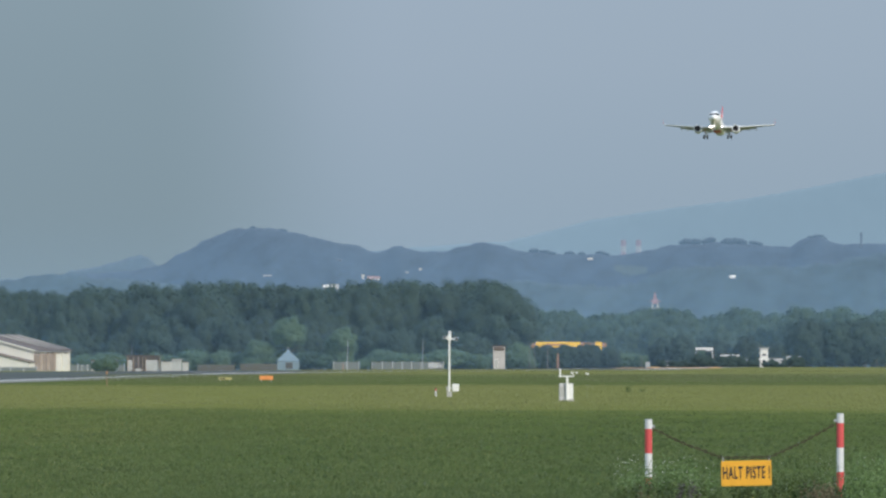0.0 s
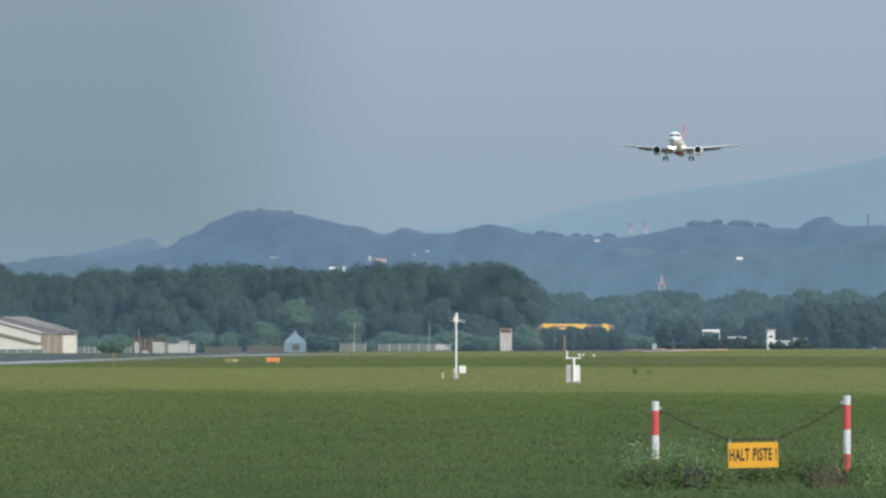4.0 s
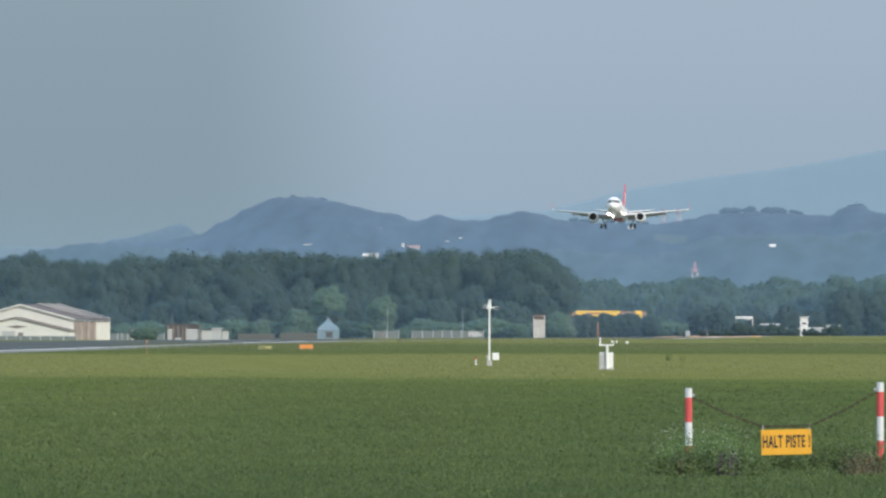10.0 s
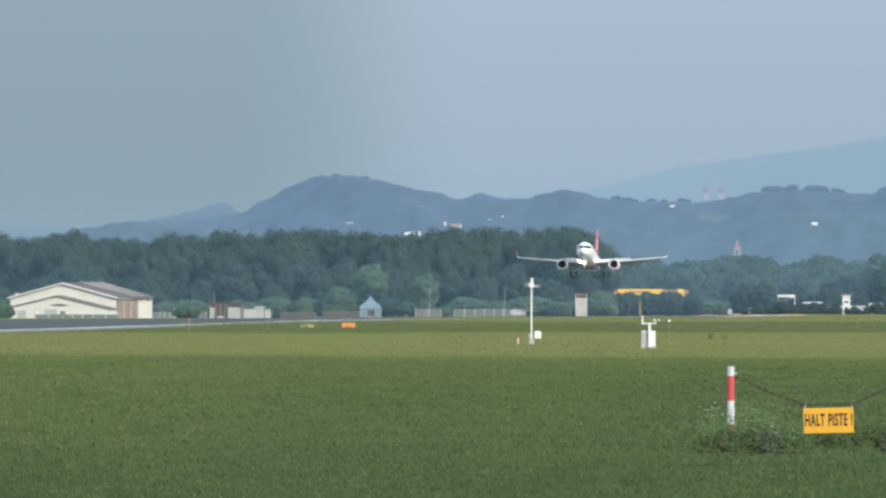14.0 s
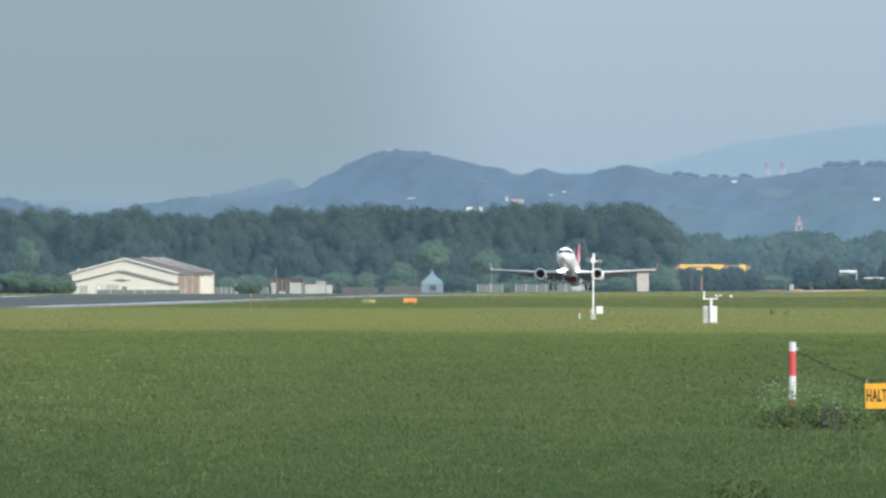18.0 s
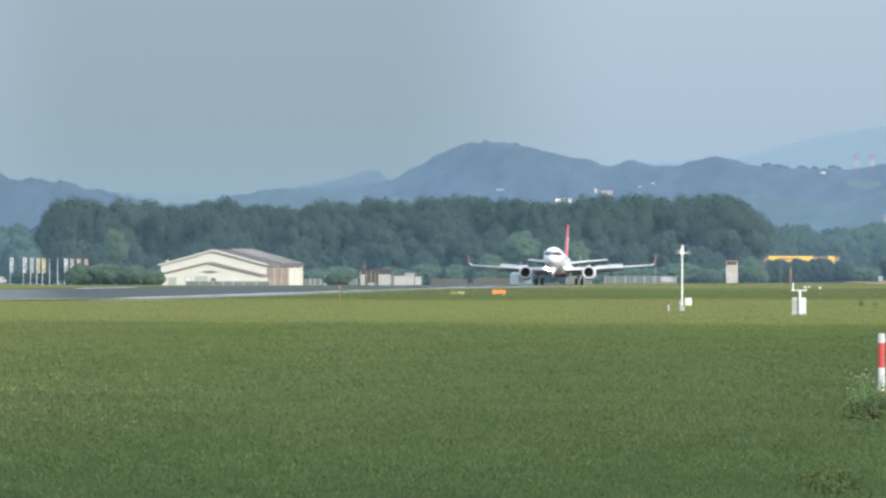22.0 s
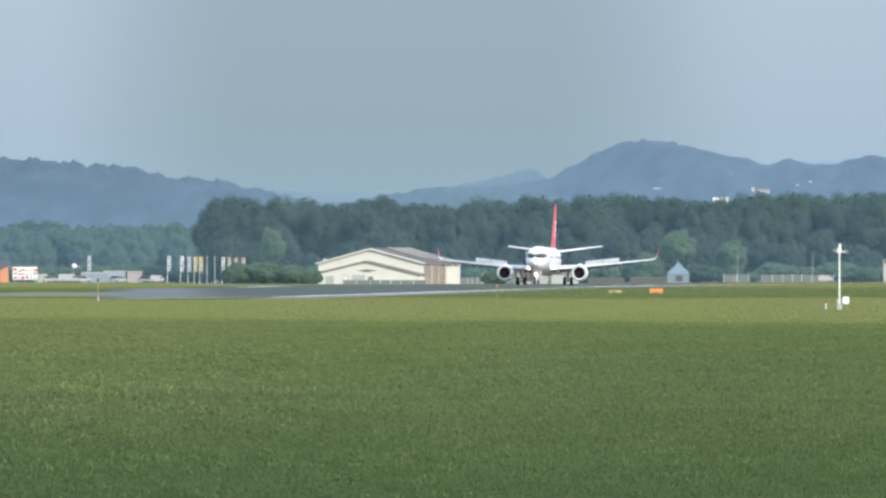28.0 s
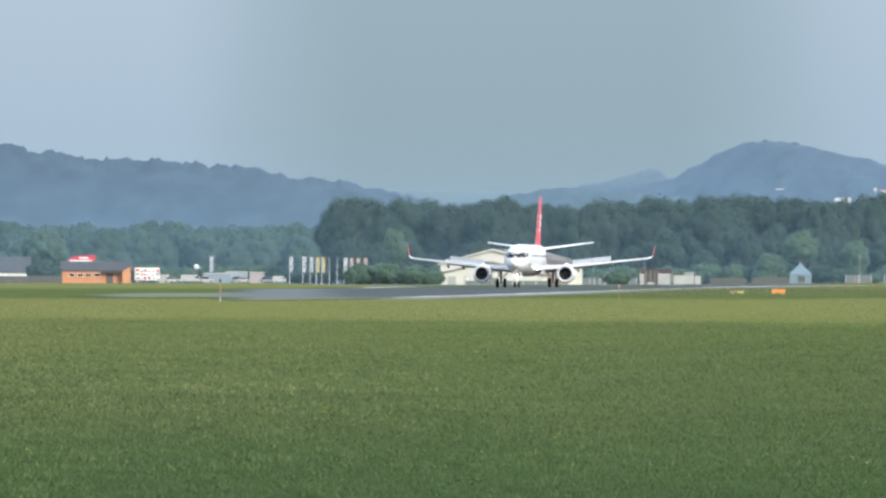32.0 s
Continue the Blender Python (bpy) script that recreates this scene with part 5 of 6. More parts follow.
    part("gable_front", loft([[(x, yy, z) for x, z in ((5.9, -0.3), (7.7, -0.3), (7.7, 3.7), (5.9, 2.7))] for yy in (-1.9, -0.02)]), ORANGE_WALL, o, "projecting orange gable front")
    for x in (-7.4, -6.7, -4.7, -2.8, -0.9, 1.2):
        part("pilaster", box(0.25, 0.14, 2.7, x, -0.08, 0.0), ORANGE_WALL, o)
    billboard("roof_sign", -310, 3420, 7.0, 1.9, 4.6, True, "red and white advertising sign on posts above the shop")
    billboard("billboard", -191, 3330, 5.6, 2.9, 0.6, False, "white advertising board with red patches")
    # fence walls
    for u0, u1 in ((575, 610), (600, 675), (690, 760), (1045, 1090), (1113, 1150), (1150, 1200), (1200, 1240)):
        fence(u0, u1, 3360)
    for u0, u1 in ((805, 870), (880, 950)):
        fence(u0, u1, 3360, 1.5, DARK_BOARD)
    for u0, u1 in ((372, 420), (420, 474), (474, 520)):
        fence(u0, u1, 3210, 1.25)
    for u0, u1 in ((-470, -400), (-400, -342)):
        fence(u0, u1, 3300, 1.6, DARK_BOARD)


def billboard(name, u, d, w, h, lift, red, label):
    ob = thing(name, at_pose(u, d), label, "billboard")
    if red:
        part("panel", prism([(-w / 2, lift), (w / 2, lift), (w / 2, lift + h), (-w * 0.22, lift + h * 0.85)], 0.15), BILL_RED, ob)
    else:
        part("panel", box(w, 0.15, h, 0, 0, lift, 0.02), BILL_WHITE, ob)
    rng = random.Random(int(u))
    if red:
        part("lettering_bar", box(w * 0.75, 0.02, h * 0.28, 0.2, -0.09, lift + h * 0.12), BILL_WHITE, ob)
        part("lettering_bar", box(w * 0.3, 0.02, h * 0.2, 0.9, -0.09, lift + h * 0.55), BILL_WHITE, ob)
    else:
        for k in range(18):
            part("lettering_bar", box(w * rng.uniform(0.07, 0.17), 0.02, h * rng.uniform(0.06, 0.2), w * (-0.4 + 0.16 * (k % 6) + rng.uniform(-0.03, 0.03)), -0.09 - 0.004 * k, lift + h * (0.06 + 0.3 * (k // 6) + rng.uniform(-0.03, 0.06))), (FLAG_RED, FLAG_GREY, BILL_RED, SLATE, FLAG_RED)[k % 5], ob)
    for x in (-0.4, 0.0, 0.4):
        part("post", box(0.18, 0.18, lift + 0.3, x * w, 0.2, -0.3), STEEL, ob)
        part("brace", rod((x * w, 0.2, lift + h * 0.7), (x * w, 1.8, 0 if not red else lift - 1.0), 0.06, 0.06, 6), STEEL, ob)


FENCE_SLAB = material("fence_slab", (0.15, 0.17, 0.165), rough=0.9, vary=0.15, scale=0.6)


DARK_BOARD = material("dark_board_fence", (0.10, 0.10, 0.09), rough=0.9, vary=0.2, scale=0.6)


def fence(u0, u1, d, h=1.8, mat=None):
    ob = thing("perimeter_fence", at_pose((u0 + u1) / 2, d), "dark board fence with dark posts" if mat else "pale grey perimeter fence of slabs and posts", "fence", "perimeter fences")
    w = (u1 - u0) * d / GRID
    n = max(2, round(w / 2.5))
    s = w / n
    slab = pst = None
    for k in range(n + 1):
        x = -w / 2 + k * s
        if pst is None:
            pst = part("post", box(0.16, 0.16, h + 0.35, 0, 0, -0.2), mat or STEEL, ob)
            q = pst
        else:
            q = new("post", pst.data)
            q.parent = ob
        q.matrix_basis = pose(x, 0, 0)
        if k < n:
            if slab is None:
                slab = part("slab", box(s - 0.2, 0.08, h, 0, 0, -0.05, 0.02), mat or FENCE_SLAB, ob)
                q = slab
            else:
                q = new("slab", slab.data)
                q.parent = ob
            q.matrix_basis = pose(x + s / 2, 0, 0)


airfield_buildings()


# ---- banners, masts, vehicles ----
def banner(u, d, h, col, label, width=0.75):
    ob = thing("banner_flag", at_pose(u, d), label, "flag", "roadside banner flags")
    part("pole", rod((0, 0, -0.2), (0, 0, h), 0.06, 0.045, 8), WHITE_STEEL, ob)
    if col:
        rings = []
        for k in range(9):
            z = h - 0.1 - k * 0.43
            b = 0.10 * math.sin(k * 1.1 + u)
            rings.append([(0.08, b - 0.015, z), (0.08 + width * (1 - 0.04 * k * (k % 2)), b * 2 - 0.015, z), (0.08 + width * (1 - 0.04 * k * (k % 2)), b * 2 + 0.015, z), (0.08, b + 0.015, z)])
        cloth = part("cloth", loft(rings), col, ob)
        for k, (px, pw, ph) in enumerate(((0.3, 0.3, 0.5), (0.62, 0.35, 0.42), (0.4, 0.4, 0.6), (0.6, 0.25, 0.5))):
            part("print", box(width * pw, 0.02, ph, 0.08 + width * px, -0.26, h - 0.9 - 0.85 * k), FLAG_PALE if col is not FLAG_PALE else FLAG_INK, cloth)


for u, col, lab in ((-80, FLAG_GREY, "grey and white"), (61, FLAG_PALE, "white printed"), (84, FLAG_PALE, "white printed"), (97, FLAG_GREY, "grey"), (108, FLAG_GOLD, "golden yellow"), (118, FLAG_GOLD, "golden yellow"), (131, None, ""), (145, None, ""), (157, FLAG_PALE, "pale"), (168, FLAG_RED, "faded red"), (180, FLAG_RED, "faded red"), (193, FLAG_RED, "faded red")):
    banner(u, 3350, 6.2, col, "tall %s banner flag on a white pole" % lab if lab else "bare white flag pole")


def lamp_mast(name, u, d, h, label, head=True, mat=STEEL):
    ob = thing(name, at_pose(u, d), label, "mast")
    part("pole", rod((0, 0, -0.2), (0, 0, h), 0.07, 0.04, 8), mat, ob)
    if head:
        part("arm", rod((0, 0, h - 0.1), (0.9, 0, h + 0.1), 0.05, 0.04, 6), mat, ob)
        part("lamp_head", box(0.7, 0.3, 0.15, 1.1, 0, h + 0.05, 0.03), WHITE_STEEL, ob)
    return ob


DIM_POLE = material("weathered_pole", (0.2, 0.18, 0.16), rough=0.9, vary=0.2)
lamp_mast("light_pole", 688, 3330, 6.2, "thin grey light pole beside the workshop", False)
lamp_mast("light_pole", 1070, 3330, 6.8, "thin grey pole before the tree belt", False, STEEL)
lamp_mast("light_pole", 1203, 3330, 7.0, "thin grey pole before the tree belt", False, STEEL)
lamp = lamp_mast("street_lamp", -105, 3350, 3.4, "white street lamp with round head by the car park")
bm = bmesh.new()
bmesh.ops.create_uvsphere(bm, u_segments=14, v_segments=8, radius=0.62, matrix=pose(0.1, -0.2, 3.7))
part("globe", bm, WHITE_STEEL, lamp, "round white lamp globe")
for u, h in ((1392, 6.0), (1400, 5.4), (1424, 6.6), (1590, 3.0), (1718, 4.6), (2006, 2.2)):
    lamp_mast("light_pole", u, 3340, h, "thin brown pole before the far wood", False, DIM_POLE)


def approach_tower(u, d, h, mat, label):
    ob = thing("lattice_mast", at_pose(u, d), label, "mast", "lattice masts")
    w = h * 0.05 + 0.1
    for x in (-w, w):
        for y in (-w, w):
            part("leg", rod((x, y, -0.2), (x * 0.35, y * 0.35, h), 0.05, 0.04, 6), mat, ob)
    for k in range(5):
        z0, z1 = h * k / 5, h * (k + 1) / 5
        f0, f1 = 1 - 0.65 * k / 5, 1 - 0.65 * (k + 1) / 5
        part("brace", rod((-w * f0, -w * f0, z0), (w * f1, -w * f1, z1), 0.06, 0.06, 6), mat, ob)
        part("brace", rod((w * f0, -w * f0, z0), (-w * f1, -w * f1, z1), 0.06, 0.06, 6), mat, ob)
    if h < 10:
        part("platform", box(w * 1.1, w * 1.1, h * 0.12, 0, 0, h * 0.9, 0.02), POST_WHITE if mat is POST_RED else mat, ob)


approach_tower(1442, 3300, 3.4, FADED_ORANGE, "short faded red lattice mast")


def pylon(u, d, h):
    ob = thing("lattice_pylon", at_pose(u, d), "white-legged lattice pylon with a red head above the far wood", "pylon")
    for x in (-1.1, 1.1):
        part("leg", rod((x, 0, -0.2), (x * 0.7, 0, h - 3.2), 0.3, 0.25, 6), DULL_WHITE, ob)
    for k in range(6):
        z = h - 3.4 - 2.4 * k
        part("brace", rod((-1.0, 0, z - 2.2), (1.0, 0, z), 0.12, 0.12, 6), DULL_WHITE, ob)
    part("cross_arm", prism([(-2.0, h - 2.6), (2.0, h - 2.6), (0.6, h - 2.1), (-0.6, h - 2.1)], 0.5), HAZY_RED, ob, "red cross arm")
    part("head", loft([[(-0.8, -0.4, h - 3.2), (0.8, -0.4, h - 3.2), (0.8, 0.4, h - 3.2), (-0.8, 0.4, h - 3.2)], [(-0.2, -0.2, h), (0.2, -0.2, h), (0.2, 0.2, h), (-0.2, 0.2, h)]]), HAZY_RED, ob, "red pointed head")


# Red paled towards blue-grey; the haze is in the base colour.
HAZY_RED = material("hazy_red_steel", (0.3, 0.22, 0.27), rough=0.7, vary=0.1)
pylon(1614, 4300, 22.4)
t = shed("white_tower", 1807, 3300, 1.7, 1.7, 4.2, WHITE_WALL, GREY_WALL, "white equipment tower with several decks", "tower", wins=((0, 2.6, 0.9, 0.6, DARK_GLASS), (0, 1.2, 0.6, 0.5, DARK_GLASS)), over=0.4)
part("deck", box(2.6, 2.4, 0.25, 0, 0.8, 1.6), WHITE_WALL, t)
part("deck", box(2.2, 2.0, 0.2, 0, 0.8, 3.0), WHITE_WALL, t)


def open_shelter(u, d):
    ob = thing("open_shelter", at_pose(u, d), "white flat-roofed open shelter half hidden by bushes", "shelter")
    part("roof", box(4.0, 3.0, 0.5, 0, 1.5, 4.1, 0.03), WHITE_WALL, ob)
    part("roof_edge", box(1.3, 0.2, 0.35, 1.0, -0.11, 3.75), DULL_WHITE, ob)
    for x in (-1.9, 1.9):
        for y in (0.2, 2.8):
            part("post", box(0.14, 0.14, 4.2, x, y, -0.1), WHITE_WALL if x > 0 else STEEL, ob)
    part("sign_board", box(1.6, 0.1, 0.5, 1.0, -0.1, 1.9), DULL_WHITE, ob)
    part("cabinet", box(1.1, 0.7, 1.6, 1.2, 0.9, 0.0, 0.02), WHITE_WALL, ob)
    part("bench", box(1.6, 0.5, 0.45, -1.0, 1.2, 0.0, 0.02), DULL_WHITE, ob)


open_shelter(1701, 3380)
shed("site_cabin", 1747, 3392, 4.4, 2.6, 2.7, DULL_WHITE, WHITE_WALL, "white site cabin half hidden by bushes", "cabin", wins=((-1.2, 1.0, 0.9, 0.8, DARK_GLASS), (1.0, 1.0, 0.9, 0.8, DARK_GLASS)), over=0.1)
shed("site_cabin", 1859, 3345, 3.2, 2.4, 2.3, DULL_WHITE, DULL_WHITE, "small white site cabin beside parked cars", "cabin", wins=((0.5, 0.9, 0.9, 0.8, DARK_GLASS),), over=0.1)
shed("equipment_box", 1601, 3320, 1.0, 0.8, 1.1, DULL_WHITE, GREY_WALL, "small white equipment box on a post line", "cabinet", over=0.03)

CAR_WHITE = material("white_car_paint", (0.42, 0.42, 0.42), rough=0.3, vary=0.04)
CAR_GREY = material("silver_car_paint", (0.26, 0.29, 0.33), rough=0.3, metal=0.3, vary=0.05)
CAR_RED = material("red_car_paint", (0.5, 0.06, 0.05), rough=0.3, vary=0.05)


def vehicle(u, d, l, h, mat, label, kind="car", turn=0.0):
    """A car or van seen side on: body, cabin, glass, four wheels."""
    ob = thing(kind, at_pose(u, d, turn), label, kind, "parked vehicles")
    w = 1.8
    if kind == "car":
        out = [(-l / 2, 0.35), (l / 2, 0.35), (l / 2, 0.75), (l * 0.3, 0.9), (l * 0.14, h), (-l * 0.28, h), (-l * 0.42, 0.95), (-l / 2, 0.85)]
        glass = [(l * 0.25, 0.93), (l * 0.125, h - 0.08), (-l * 0.26, h - 0.08), (-l * 0.36, 0.95)]
    else:
        out = [(-l / 2, 0.35), (l / 2, 0.35), (l / 2, 1.05), (l * 0.36, h * 0.8), (l * 0.3, h), (-l / 2, h)]
        glass = [(l * 0.46, 1.1), (l * 0.36, h * 0.78), (l * 0.2, h * 0.78), (l * 0.2, 1.1)]
    part("body", prism(out, w), mat, ob)
    g = prism(glass, w + 0.02)
    part("glass", g, DARK_GLASS, ob)
    for x in (-0.32, 0.32):
        for y in (-0.82, 0.82):
            wheel = part("wheel", rod((x * l, y - 0.11, 0.32), (x * l, y + 0.11, 0.32), 0.32, 0.32, 14), RUBBER, ob)
            part("rim", rod((x * l, y - 0.12, 0.32), (x * l, y + 0.12, 0.32), 0.18, 0.18, 10), STEEL, wheel)


vehicle(43, 3320, 3.0, 1.7, CAR_WHITE, "white van parked by the flags", "van")
vehicle(-147, 3330, 4.2, 1.4, CAR_WHITE, "white car parked by the road")
vehicle(-114, 3335, 4.6, 1.9, CAR_WHITE, "white van parked by the road", "van")
vehicle(-30, 3340, 4.2, 1.5, CAR_GREY, "silver car parked by the road")
shed("storage_container", -68, 3345, 6.2, 2.4, 2.1, material("blue_grey_steel", (0.22, 0.27, 0.32), rough=0.6), GREY_WALL, "long blue-grey storage container by the road", "container", over=0.05)
shed("roadside_kiosk", 3, 3345, 3.3, 3, 2.4, material("pinkish_grey_boards", (0.36, 0.32, 0.33)), GREY_WALL, "small pinkish grey roadside kiosk", "shed")
shed("storage_container", -161, 3340, 2.4, 2.4, 1.7, DULL_WHITE, GREY_WALL, "small pale storage container by the billboard", "container", over=0.05)
shed("storage_container", -33, 3350, 5.0, 2.4, 2.5, material("pale_blue_steel", (0.3, 0.35, 0.4), rough=0.6), DULL_WHITE, "pale blue storage container with a white roof edge", "container", over=0.08)
vehicle(-20, 3325, 3.0, 1.3, CAR_WHITE, "small white car parked before containers")
vehicle(22, 3335, 4.1, 1.5, CAR_GREY, "silver car parked beside the kiosk")
vehicle(-88, 3332, 4.0, 1.5, CAR_WHITE, "white car parked under the street lamp")
vehicle(1225, 3200, 3.0, 1.5, CAR_WHITE, "white service vehicle by the fence", "van")
for k, (u, mat, kind) in enumerate(((1640, CAR_WHITE, "car"), (1672, CAR_RED, "car"), (1700, CAR_GREY, "car"), (1733, CAR_WHITE, "car"), (1766, CAR_WHITE, "van"), (1790, CAR_GREY, "car"), (1830, CAR_WHITE, "van"), (1857, CAR_WHITE, "car"))):
    vehicle(u, 3330, 4.2, 2.0 if kind == "van" else 1.5, mat, {CAR_WHITE: "white", CAR_GREY: "silver", CAR_RED: "red"}[mat] + " %s parked beyond the runway" % kind, kind)

# orange clay bank beyond the runway end, on the approach side
CLAY = material("orange_clay", (0.46, 0.28, 0.14), rough=0.95, vary=0.3, scale=0.2)
for u, w, h in ((1612, 3.2, 0.3), (1570, 8, 0.16), (1645, 6, 0.18), (1680, 9, 0.16), (1720, 3, 0.25)):
    bm = bmesh.new()
    bmesh.ops.create_uvsphere(bm, u_segments=16, v_segments=8, radius=1)
    for v in bm.verts:
        v.co = (v.co.x * w / 2 * (1 + 0.2 * noise.noise(v.co * 3)), v.co.y * 2, v.co.z * h * (1 + 0.3 * noise.noise(v.co * 4 + Vector((u, 0, 0)))))
    ob = tagged(link_mesh("earth_bank", bm, CLAY), "low bank of orange clay earth in the grass", "earth bank", "earth banks")
    ob.matrix_basis = at_pose(u, 2950)


# ---- houses on the hills ----
def hill_house(u, slope, e, w, h, roof, label, wing=0.0, wall=None):
    x, y, z = on_slope(slope, u, e)
    ob = thing("hill_house", pose(x, y, z - 0.3, 0, 0, random.Random(int(u)).uniform(-10, 10)), label, "house", "houses on the hills")
    wall = wall or FAR_WALL
    dep = min(w * 0.5, 2.0)
    out = [(0, -0.6), (dep, -0.6), (dep, h * 0.65), (dep / 2, h), (0, h * 0.65)]
    part("wall", loft([[(-w / 2, y, z) for y, z in out], [(w / 2, y, z) for y, z in out]]), wall, ob)
    for s in (0, 1):
        o2 = [(dep / 2, h + 0.02), (dep / 2, h + 0.12), (-0.12 if s == 0 else dep + 0.12, h * 0.65), (-0.12 if s == 0 else dep + 0.12, h * 0.58)]
        part("roof", loft([[(-w / 2 - 0.15, y, z) for y, z in o2], [(w / 2 + 0.15, y, z) for y, z in o2]]), roof, ob)
    for k in range(max(1, int(w / 0.9))):
        part("window", box(0.22, 0.03, 0.3, -w / 2 + 0.45 + 0.85 * k, -0.016, h * 0.2), DARK_GLASS, ob)
    if wing:
        part("wing", box(wing, dep * 0.8, h * 0.55 + 0.6, w / 2 + wing / 2, dep / 2, -0.6), wall, ob)
    return ob


# The farm wall glows faintly in place of the haze before it.
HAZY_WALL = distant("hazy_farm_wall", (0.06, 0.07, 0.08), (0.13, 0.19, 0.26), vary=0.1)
# Haze is mixed into the next two base colours.
FAR_WALL = material("hazy_white_wall", (0.55, 0.57, 0.6), rough=0.85, vary=0.08, scale=0.8)
PALE_RED = material("hazy_tile_roof", (0.4, 0.28, 0.28), rough=0.8, vary=0.1)
HN, HM = "backdrop_near_hills", "backdrop_hills"
hill_house(1031, HM, 122.5, 1.8, 1.7, WHITE_WALL, "white farmhouse above the tree belt", 0.0, WHITE_WALL)
hill_house(1046, HM, 122.5, 2.6, 1.9, GREY_WALL, "long white farmhouse above the tree belt", 0.0, WHITE_WALL)
hill_house(1115, HM, 139, 3.8, 1.4, PALE_RED, "white house with red tiled roof on the slope")
hill_house(1098, HM, 141, 0.7, 1.7, GREY_WALL, "slim white house tower on the slope")
hill_house(930, HM, 146, 2.6, 0.55, GREY_WALL, "distant long white building on the slope")
hill_house(1048, HM, 175, 3.6, 0.4, HAZY_WALL, "distant pale farm buildings", 0.0, HAZY_WALL)
hill_house(1200, HM, 157, 0.8, 0.7, GREY_WALL, "tiny white house on the slope")
hill_house(1175, HM, 152, 0.9, 0.5, GREY_WALL, "tiny white house on the slope")
hill_house(1498, HM, 174, 1.5, 1.1, GREY_WALL, "white house on the hill crest")
hill_house(1752, HN, 142, 1.7, 1.2, WHITE_WALL, "white house with pale roof on the slope")
for u in (1558, 1585):
    c = thing("tall_chimney", at_pose(u, 4758, 0, 34.6), "hazy red and white banded chimney", "chimney", "far chimneys")
    for k in range(3):
        # Haze before the chimney is emitted by the bands themselves.
        part("band", rod((0, 0, 2.0 * k), (0, 0, 2.0 * k + 2.0), 0.95, 0.9, 14), distant("pale_haze_band" if k == 1 else "pink_haze_band", (0.03, 0.03, 0.03), (0.275, 0.295, 0.385) if k != 1 else (0.31, 0.38, 0.46), vary=0.05), c)


def hill_meadow(name, slope, u0, u1, e0, e1, label):
    """A pale field on a far slope, a hand's breadth above the hill's own surface."""
    bm = bmesh.new()
    rows = []
    for i in range(14):
        u = u0 + (u1 - u0) * i / 13
        high = e1 - 4 * i / 13 + 1.5 * noise.noise((i * 0.9, 3.0, u0 * 0.1))
        low = high - 1 - (e1 - e0) * math.sin(math.pi * (0.04 + 0.92 * i / 13)) ** 0.35 * (1 + 0.5 * noise.noise((i * 0.7, u0 * 0.1, 0.0)))
        rows.append([bm.verts.new((p[0], p[1] - 0.15, p[2] + 0.08)) for p in (on_slope(slope, u, low + (high - low) * j / 5) for j in range(6))])
    for r0, r1 in zip(rows, rows[1:]):
        for j in range(5):
            bm.faces.new((r0[j], r1[j], r1[j + 1], r0[j + 1]))
    # The field's haze is put into its glow.
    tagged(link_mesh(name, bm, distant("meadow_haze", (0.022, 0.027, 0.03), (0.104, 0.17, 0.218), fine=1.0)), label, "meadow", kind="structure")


hill_meadow("backdrop_meadow", HM, 1541, 1600, 150, 166, "pale mown field on the hillside")

x, y, z = on_slope(HM, 1978, 196)
t = thing("hill_tower", pose(x, y, z - 0.4), "slim hazy lookout tower on the hill crest", "tower")
# Emission greys the tower as haze would.
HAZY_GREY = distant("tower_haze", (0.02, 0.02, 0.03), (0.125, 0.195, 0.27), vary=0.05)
part("shaft", rod((0, 0, 0), (0, 0, 5.4), 0.32, 0.28, 10), HAZY_GREY, t)
part("gallery", rod((0, 0, 4.4), (0, 0, 4.9), 0.5, 0.5, 10), HAZY_GREY, t)


def crest_clump(u0, u1, rise, seed):
    """A close group of trees on the skyline of the far hills."""
    rng = random.Random(seed)
    mid = (u0 + u1) / 2
    p = on_slope(HM, mid, 400)
    k = math.hypot(p[0], p[1]) / GRID
    ob = thing("crest_trees", pose(p[0], p[1], p[2], 0, 0, -math.degrees((mid - AXIS) / GRID)), "hazy close group of trees on the hill crest", "trees", "tree groups on the far crest")
    w = (u1 - u0) * k
    n = max(3, int((u1 - u0) / 5))
    for i in range(n):
        x = -w / 2 + w * (i + 0.5) / n
        h = rise * k * rng.uniform(0.75, 1.0) * (0.8 if i in (0, n - 1) else 1)
        q = on_slope(HM, mid + x / k, 400)
        base = q[2] - p[2]
        r = w / n * rng.uniform(0.85, 1.2)
        bm = bmesh.new()
        bmesh.ops.create_icosphere(bm, subdivisions=3, radius=1)
        for v in bm.verts:
            s = 1 + 0.35 * noise.noise(v.co * 2.3 + Vector((u0, i, 0))) + 0.2 * noise.noise(v.co * 6 + Vector((i, u0, 0)))
            v.co = (x + v.co.x * r * s, v.co.y * r * s, base + h * 0.45 + v.co.z * h * 0.55 * s)
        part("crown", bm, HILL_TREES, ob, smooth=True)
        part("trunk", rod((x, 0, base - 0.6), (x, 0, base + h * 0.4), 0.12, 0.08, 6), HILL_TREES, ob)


# The crest trees' blue haze is their own emission.
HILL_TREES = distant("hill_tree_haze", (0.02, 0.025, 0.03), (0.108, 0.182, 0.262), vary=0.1)
